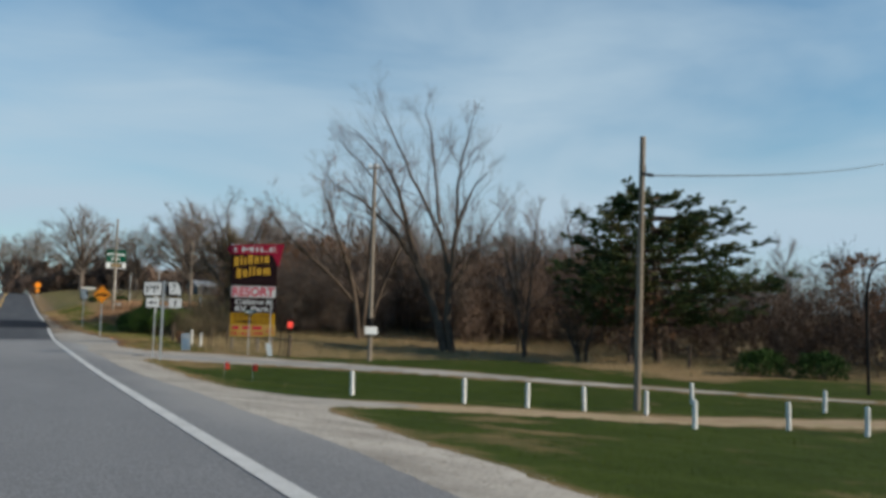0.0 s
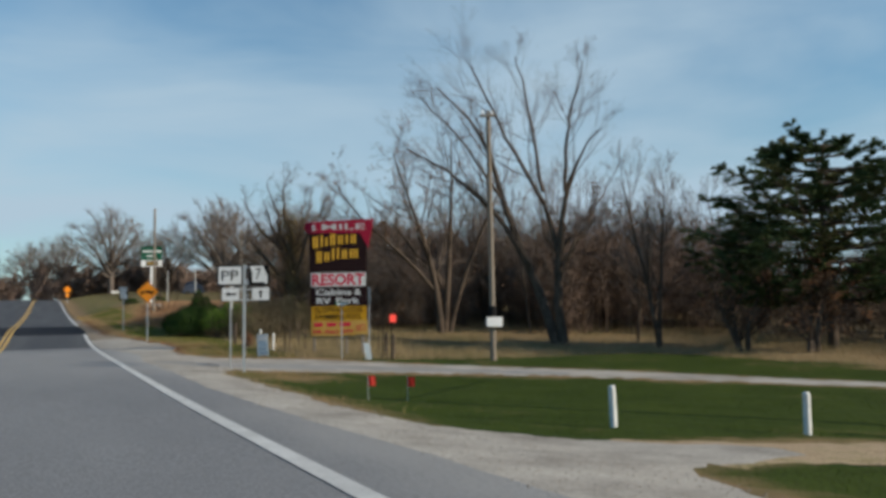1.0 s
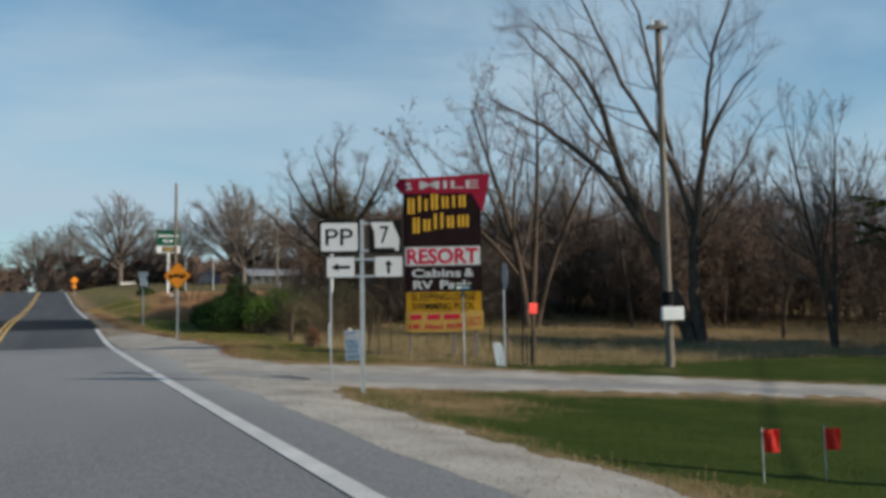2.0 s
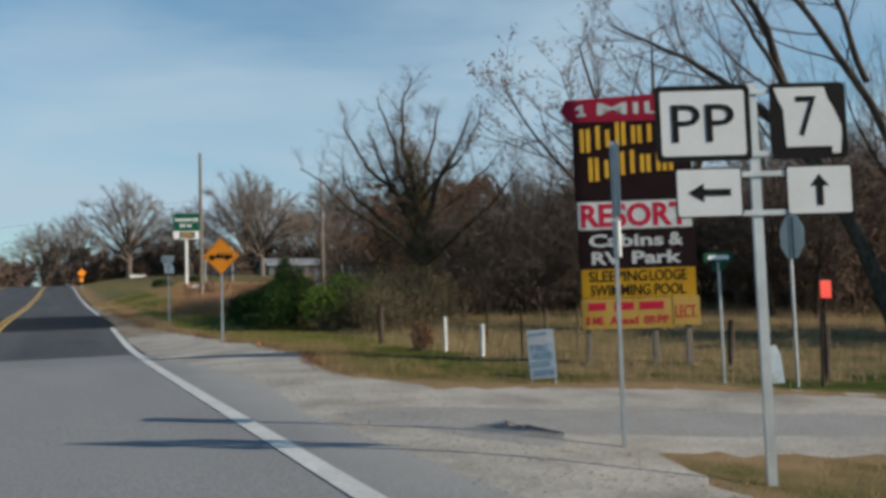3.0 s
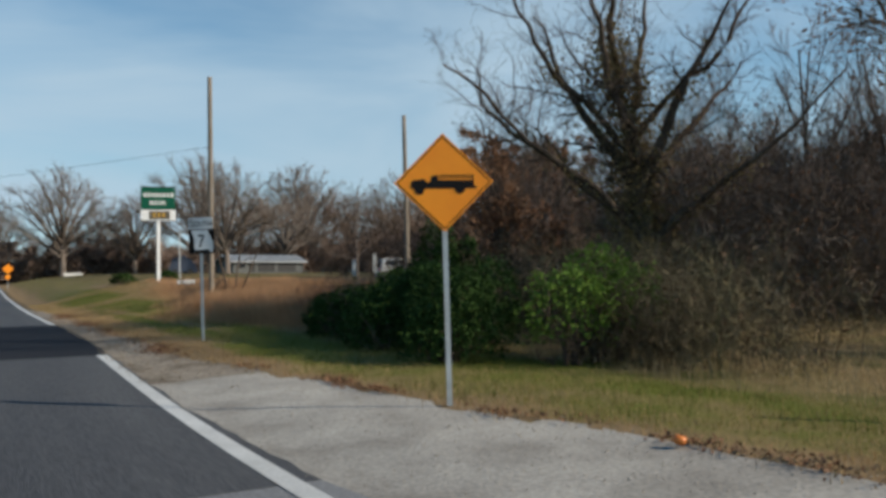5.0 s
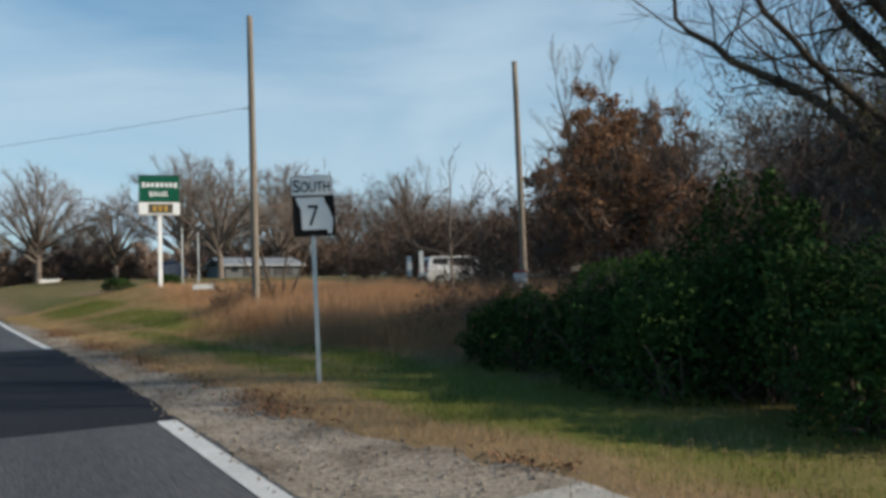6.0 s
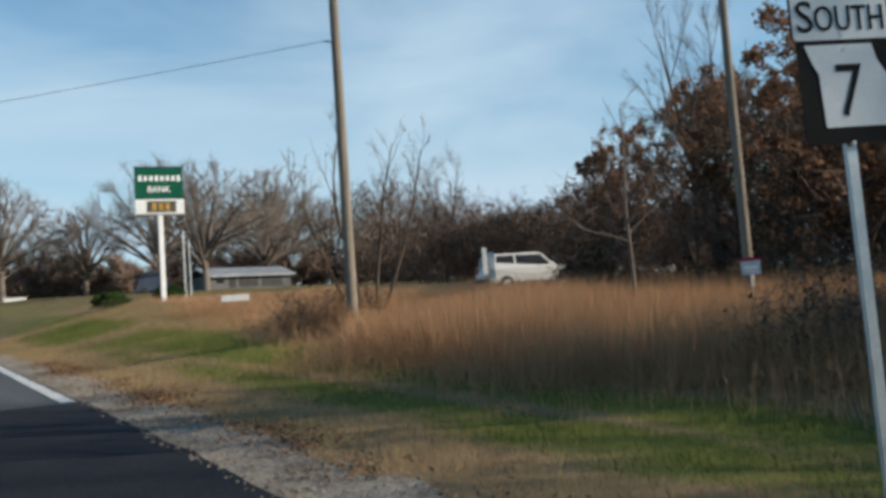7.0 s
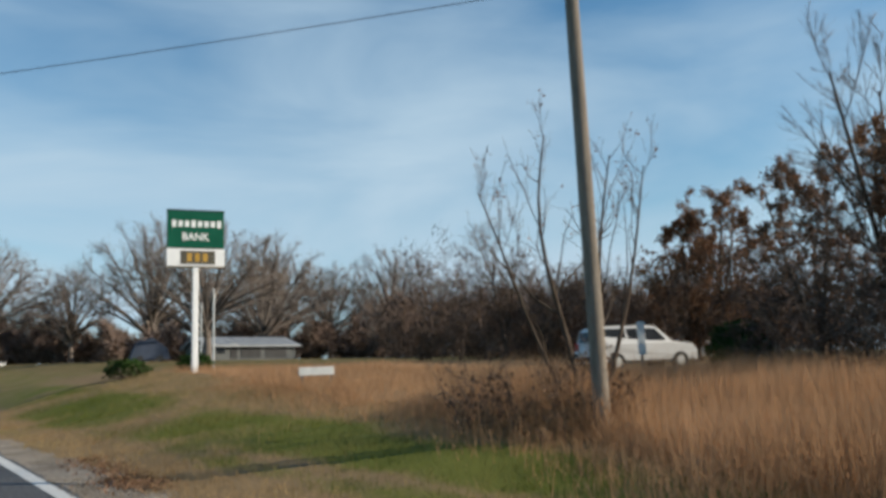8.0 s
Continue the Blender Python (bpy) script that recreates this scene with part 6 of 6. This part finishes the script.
# ---------------------------------------------------------------- far things
def suv():
    x, y = 22.6, 87.6
    z = H(x, y)
    ob = thing("car", (x, y, z - .02), "white estate car parked behind the tan field", "car", rz=-15)
    ob.scale = (.92, .92, .92)
    prof = [(-2.2, .35), (-2.25, .75), (-2.15, 1.0), (-2.0, 1.6), (-1.85, 1.7), (.2, 1.72), (.5, 1.66), (1.15, 1.08), (2.05, .98), (2.25, .75), (2.25, .35)]
    bm = plate(prof, -.88, .88)
    for v in bm.verts:
        if v.co.z > 1.15:
            v.co.y *= .84
    bmesh.ops.bevel(bm, geom=[e for e in bm.edges if abs(e.verts[0].co.y) > .5 and abs(e.verts[1].co.y) > .5 and e.verts[0].co.y * e.verts[1].co.y > 0], offset=.05, segments=2, affect="EDGES")
    body = part("body", bm, M_CARPAINT, ob)
    for s in (-1, 1):
        for pts in ([(-1.9, 1.12), (-.95, 1.12), (-.95, 1.6), (-1.78, 1.6)], [(-.85, 1.12), (.85, 1.12), (.4, 1.6), (-.85, 1.6)]):
            bmw = plate(pts, s * .885 - .01, s * .885 + .01)
            for v in bmw.verts:
                v.co.y -= s * .1 * max(0, (v.co.z - 1.12) / .48) + s * .02
            part("side_window", bmw, M_GLASS, body)
        for wx in (-1.4, 1.4):
            w = part("wheel", rod((wx, s * .72, .34), (wx, s * .92, .34), .34, .34, 18), M_RUBBER, ob)
            part("rim", rod((wx, s * .9, .34), (wx, s * .93, .34), .2, .18, 14), M_STEEL, w)
        part("tail_lamp", box((-2.2, s * .7, 1.0), (.06, .2, .3), .01), M_LAMP, body)
    part("rear_window", box((-2.08, 0, 1.35), (.04, 1.2, .4), turn=Matrix.Rotation(radians(15), 4, "Y")), M_GLASS, body)
    part("windscreen", box((.84, 0, 1.37), (.04, 1.3, .72), turn=Matrix.Rotation(radians(-49), 4, "Y")), M_GLASS, body)
    part("bumper", box((-2.24, 0, .5), (.1, 1.7, .2), .03), M_BLACK, body)
    for px, py, h in ((19.9, 86.9, 1.1), (16.4, 81.8, .85)):
        b = thing("gate_board", (px, py, H(px, py)), "upright white board standing before the parked car", "board", "upright boards", rz=-25)
        part("board", box((0, 0, .75 + h / 2), (.2, .04, h), .01), M_WHITE_WOOD, b)
        part("stake", box((0, .04, .5), (.05, .05, 1.6)), M_WOOD, b)


def house(name, x, y, w, dpt, wall_h, ridge, rz, label, wall_mat=M_SIDING, openings=()):
    z = H(x, y)
    ob = thing(name, (x, y, z), label, "house", rz=rz)
    body = part("wall", box((0, 0, wall_h / 2 - .2), (w, dpt, wall_h + .4)), wall_mat, ob, "siding walls")
    e = .5
    bm = bmesh.new()
    prof = [(-dpt / 2 - e, wall_h - .1), (0, wall_h + ridge), (dpt / 2 + e, wall_h - .1), (dpt / 2 + e, wall_h - .28), (0, wall_h + ridge - .2), (-dpt / 2 - e, wall_h - .28)]
    a = [bm.verts.new((-w / 2 - e, q, r)) for q, r in prof]
    b = [bm.verts.new((w / 2 + e, q, r)) for q, r in prof]
    for i in range(6):
        bm.faces.new((a[i], a[(i + 1) % 6], b[(i + 1) % 6], b[i]))
    bm.faces.new((a[0], a[5], a[4], a[1]))
    bm.faces.new((a[1], a[4], a[3], a[2]))
    bm.faces.new((b[1], b[4], b[5], b[0]))
    bm.faces.new((b[2], b[3], b[4], b[1]))
    bmesh.ops.recalc_face_normals(bm, faces=bm.faces)
    roof = part("roof", bm, M_ROOF, ob, "grey ribbed metal roof")
    sl = math.hypot(dpt / 2 + e, ridge + .1)
    ang = math.atan2(ridge + .1, dpt / 2 + e)
    for k in range(int(w / 1.2) + 1):
        rx = -w / 2 + k * 1.2
        part("seam", box((rx, -(dpt / 2 + e) / 2, wall_h + (ridge - .1) / 2 + .02), (.05, sl, .05), turn=Matrix.Rotation(ang, 4, "X")), M_ROOF, roof)
    for kind, cx, cz, ww, hh in openings:
        o = part(kind, box((cx, -dpt / 2, cz), (ww, .12, hh), .01), M_GLASS if kind == "window" else M_SHADE, ob)
        part("frame", box((cx, -dpt / 2 - .05, cz + hh / 2 + .05), (ww + .2, .1, .1)), M_WHITE, o)
    return ob


def far_things():
    house("house", 34.6, 157, 10.2, 6.8, 1.55, 1.05, 4, "low grey farmhouse with a metal roof under bare trees", openings=(("window", -3.9, .95, .9, .8), ("porch_opening", -.4, .75, 2.4, 1.35), ("porch_opening", 2.6, .75, 2.6, 1.35), ("door", -2.4, .75, .8, 1.5)))
    house("shed", 50.5, 111, 10, 6, 1.9, 1.1, -10, "long white outbuilding behind the field trees", M_WHITE, openings=(("window", -2.5, 1.1, 1.0, .8), ("window", 2.0, 1.1, 1.0, .8)))
    z = H(22, 148)
    ob = thing("covered_trailer", (22, 148, z), "dark blue tarpaulin over a low trailer", "trailer", rz=-10)
    part("tarpaulin", plate([(-1.8, .2), (1.8, .2), (1.6, 1.2), (.2, 2.3), (-1.2, 1.9)], -1.2, 1.2), M_NAVY, ob)
    for s in (-1, 1):
        part("wheel", rod((s * .9, -1.25, .3), (s * .9, -1.05, .3), .3, .3, 14), M_RUBBER, ob)
    z = H(2.9, 149.7)
    ob = thing("warning_sign", (2.9, 149.7, z), "distant amber diamond warning sign by the crest", "road sign", rz=-5)
    sign_post(ob, 2.6)
    part("sign_panel", plate([(0, 1.7), (.6, 2.3), (0, 2.9), (-.6, 2.3)], -.014, -.01), M_WARN, ob)
    part("advisory_plate", plate(rounded(.5, .5, .04, 0, 1.35), -.014, -.01), M_WARN, ob)
    z = H(13.4, 189)
    ob = thing("low_wall", (13.4, 189, z), "low white painted wall beneath the far trees", "wall", rz=-3)
    part("body", box((0, 0, 0), (2.8, .3, .8), .03), M_WHITE_WOOD, ob)
    part("coping", box((0, 0, .43), (3.0, .4, .08), .02), M_WHITE_WOOD, ob)
    z = H(8.9, 85.4)
    ob = thing("board_sign", (8.9, 85.4, z), "low faded pale board lying in the hay", "board", rz=-20)
    part("board", box((0, 0, .42), (.85, .04, .2), .01), M_WHITE_WOOD, ob)
    for s in (-1, 1):
        part("leg", box((s * .35, .03, .15), (.04, .04, .6)), M_WOOD, ob)
    for x, y, r in ((8.0, 99.5, .8), (10.9, 100.5, .7)):
        bush("clipped_shrub", (x, y), [(0, 0, .25, r, r * .7, .4)], 1500, .06, M_LEAF_GREEN, int(x * 10), "low clipped shrub by the pylon sign", 12)


def pumpkin():
    x, y = 5.05, 48.92
    ob = thing("pumpkin", (x, y, H(x, y) + .02), "small orange pumpkin lying at the gravel edge", "pumpkin", rx=14, ry=10)
    ob.scale = (.45, .45, .45)
    bm = bmesh.new()
    bmesh.ops.create_uvsphere(bm, u_segments=32, v_segments=14, radius=.13)
    for v in bm.verts:
        a = math.atan2(v.co.y, v.co.x)
        k = 1 + .07 * abs(math.cos(a * 5))
        v.co = (v.co.x * k, v.co.y * k, v.co.z * .8 - .03 * math.exp(-(v.co.x ** 2 + v.co.y ** 2) * 400) * (1 if v.co.z > 0 else -1) + .1)
    part("fruit", bm, surface("pumpkin_skin", [(0.5, 0.13, 0.02), (0.62, 0.2, 0.03)], 6, .45, fine=.08), ob, smooth=True)
    part("stem", rod((0, 0, .17), (.02, .01, .24), .018, .012, 7), M_BARK, ob)


junction_sign()
side_sign()
billboard()
firewood_sign()
warning_sign()
south_sign()
bank_sign()
stop_sign_back()
street_name_sign()
delineators()
white_posts()
fence_posts()
poles()
suv()
far_things()
pumpkin()


# ---------------------------------------------------------------- stones and dead leaves
def pebbles(name, n, x_of, y0, y1, lo, hi, mat, seed, label):
    """Loose stones: squashed octahedra half sunk in the ground."""
    rng = np.random.default_rng(seed)
    y = rng.uniform(y0, y1, n)
    x = x_of(y, rng)
    r = rng.uniform(lo, hi, n) * rng.uniform(.5, 1, n)
    z = height(x, y) + .012
    d = np.array([(1, 0, 0), (0, 1, 0), (-1, 0, 0), (0, -1, 0), (0, 0, .7), (0, 0, -.7)], float)
    a = rng.uniform(0, 6.3, n)
    k = d[None] * rng.uniform(.7, 1.3, (n, 6, 1))
    rot = np.stack([k[..., 0] * np.cos(a)[:, None] - k[..., 1] * np.sin(a)[:, None], k[..., 0] * np.sin(a)[:, None] + k[..., 1] * np.cos(a)[:, None], k[..., 2]], -1)
    v = (rot * r[:, None, None] + np.stack([x, y, z], 1)[:, None]).reshape(-1, 3)
    tri = np.array([(0, 1, 4), (1, 2, 4), (2, 3, 4), (3, 0, 4), (1, 0, 5), (2, 1, 5), (3, 2, 5), (0, 3, 5)])
    f = (np.arange(n)[:, None, None] * 6 + tri[None]).reshape(-1, 3)
    stuff(name, fast_mesh(name, v, f, mat, smooth=False), label, "stones")


M_STONE = surface("limestone_chips", [(0.22, 0.2, 0.17), (0.33, 0.305, 0.265)], 2.0, 0.9, fine=0.0, island=0.2)
pebbles("gravel_stones", 8000, lambda y, r: inner(y) + (gravel_edge(y) + .15 - inner(y)) * r.uniform(0, 1, len(y)) ** .8, 0, 57, .006, .015, M_STONE, 91, "loose limestone chips on the shoulder")
pebbles("verge_stones", 2500, lambda y, r: inner(y) + (gravel_edge(y) + .1 - inner(y)) * r.uniform(0, 1, len(y)), 57, 80, .01, .03, M_DIRT_GRAVEL, 92, "loose dirty stones on the narrow shoulder")


def leaf_drift():
    """Dead leaves blown against the rim of the gravel."""
    rng = np.random.default_rng(93)
    n = 26000
    y = 84 - 44 * rng.uniform(0, 1, n) ** 1.4
    keep = wave(y, y * 0, .8, 2) + .5 * wave(y, y * 0, 2.3) > rng.uniform(-.5, .9, n)
    y = y[keep]
    x = gravel_edge(y) + rng.normal(size=len(y)) * (.1 + .1 * (y > 60)) - .02
    c = np.stack([x, y, height(x, y) + .02 + np.abs(rng.normal(size=len(y))) * .03], 1)
    v, f = leaf_quads(c, .024, rng, .4)
    stuff("dead_leaves", fast_mesh("dead_leaves", v, f, M_LITTER, smooth=False), "drifts of dead russet leaves along the gravel rim", "leaves")


leaf_drift()
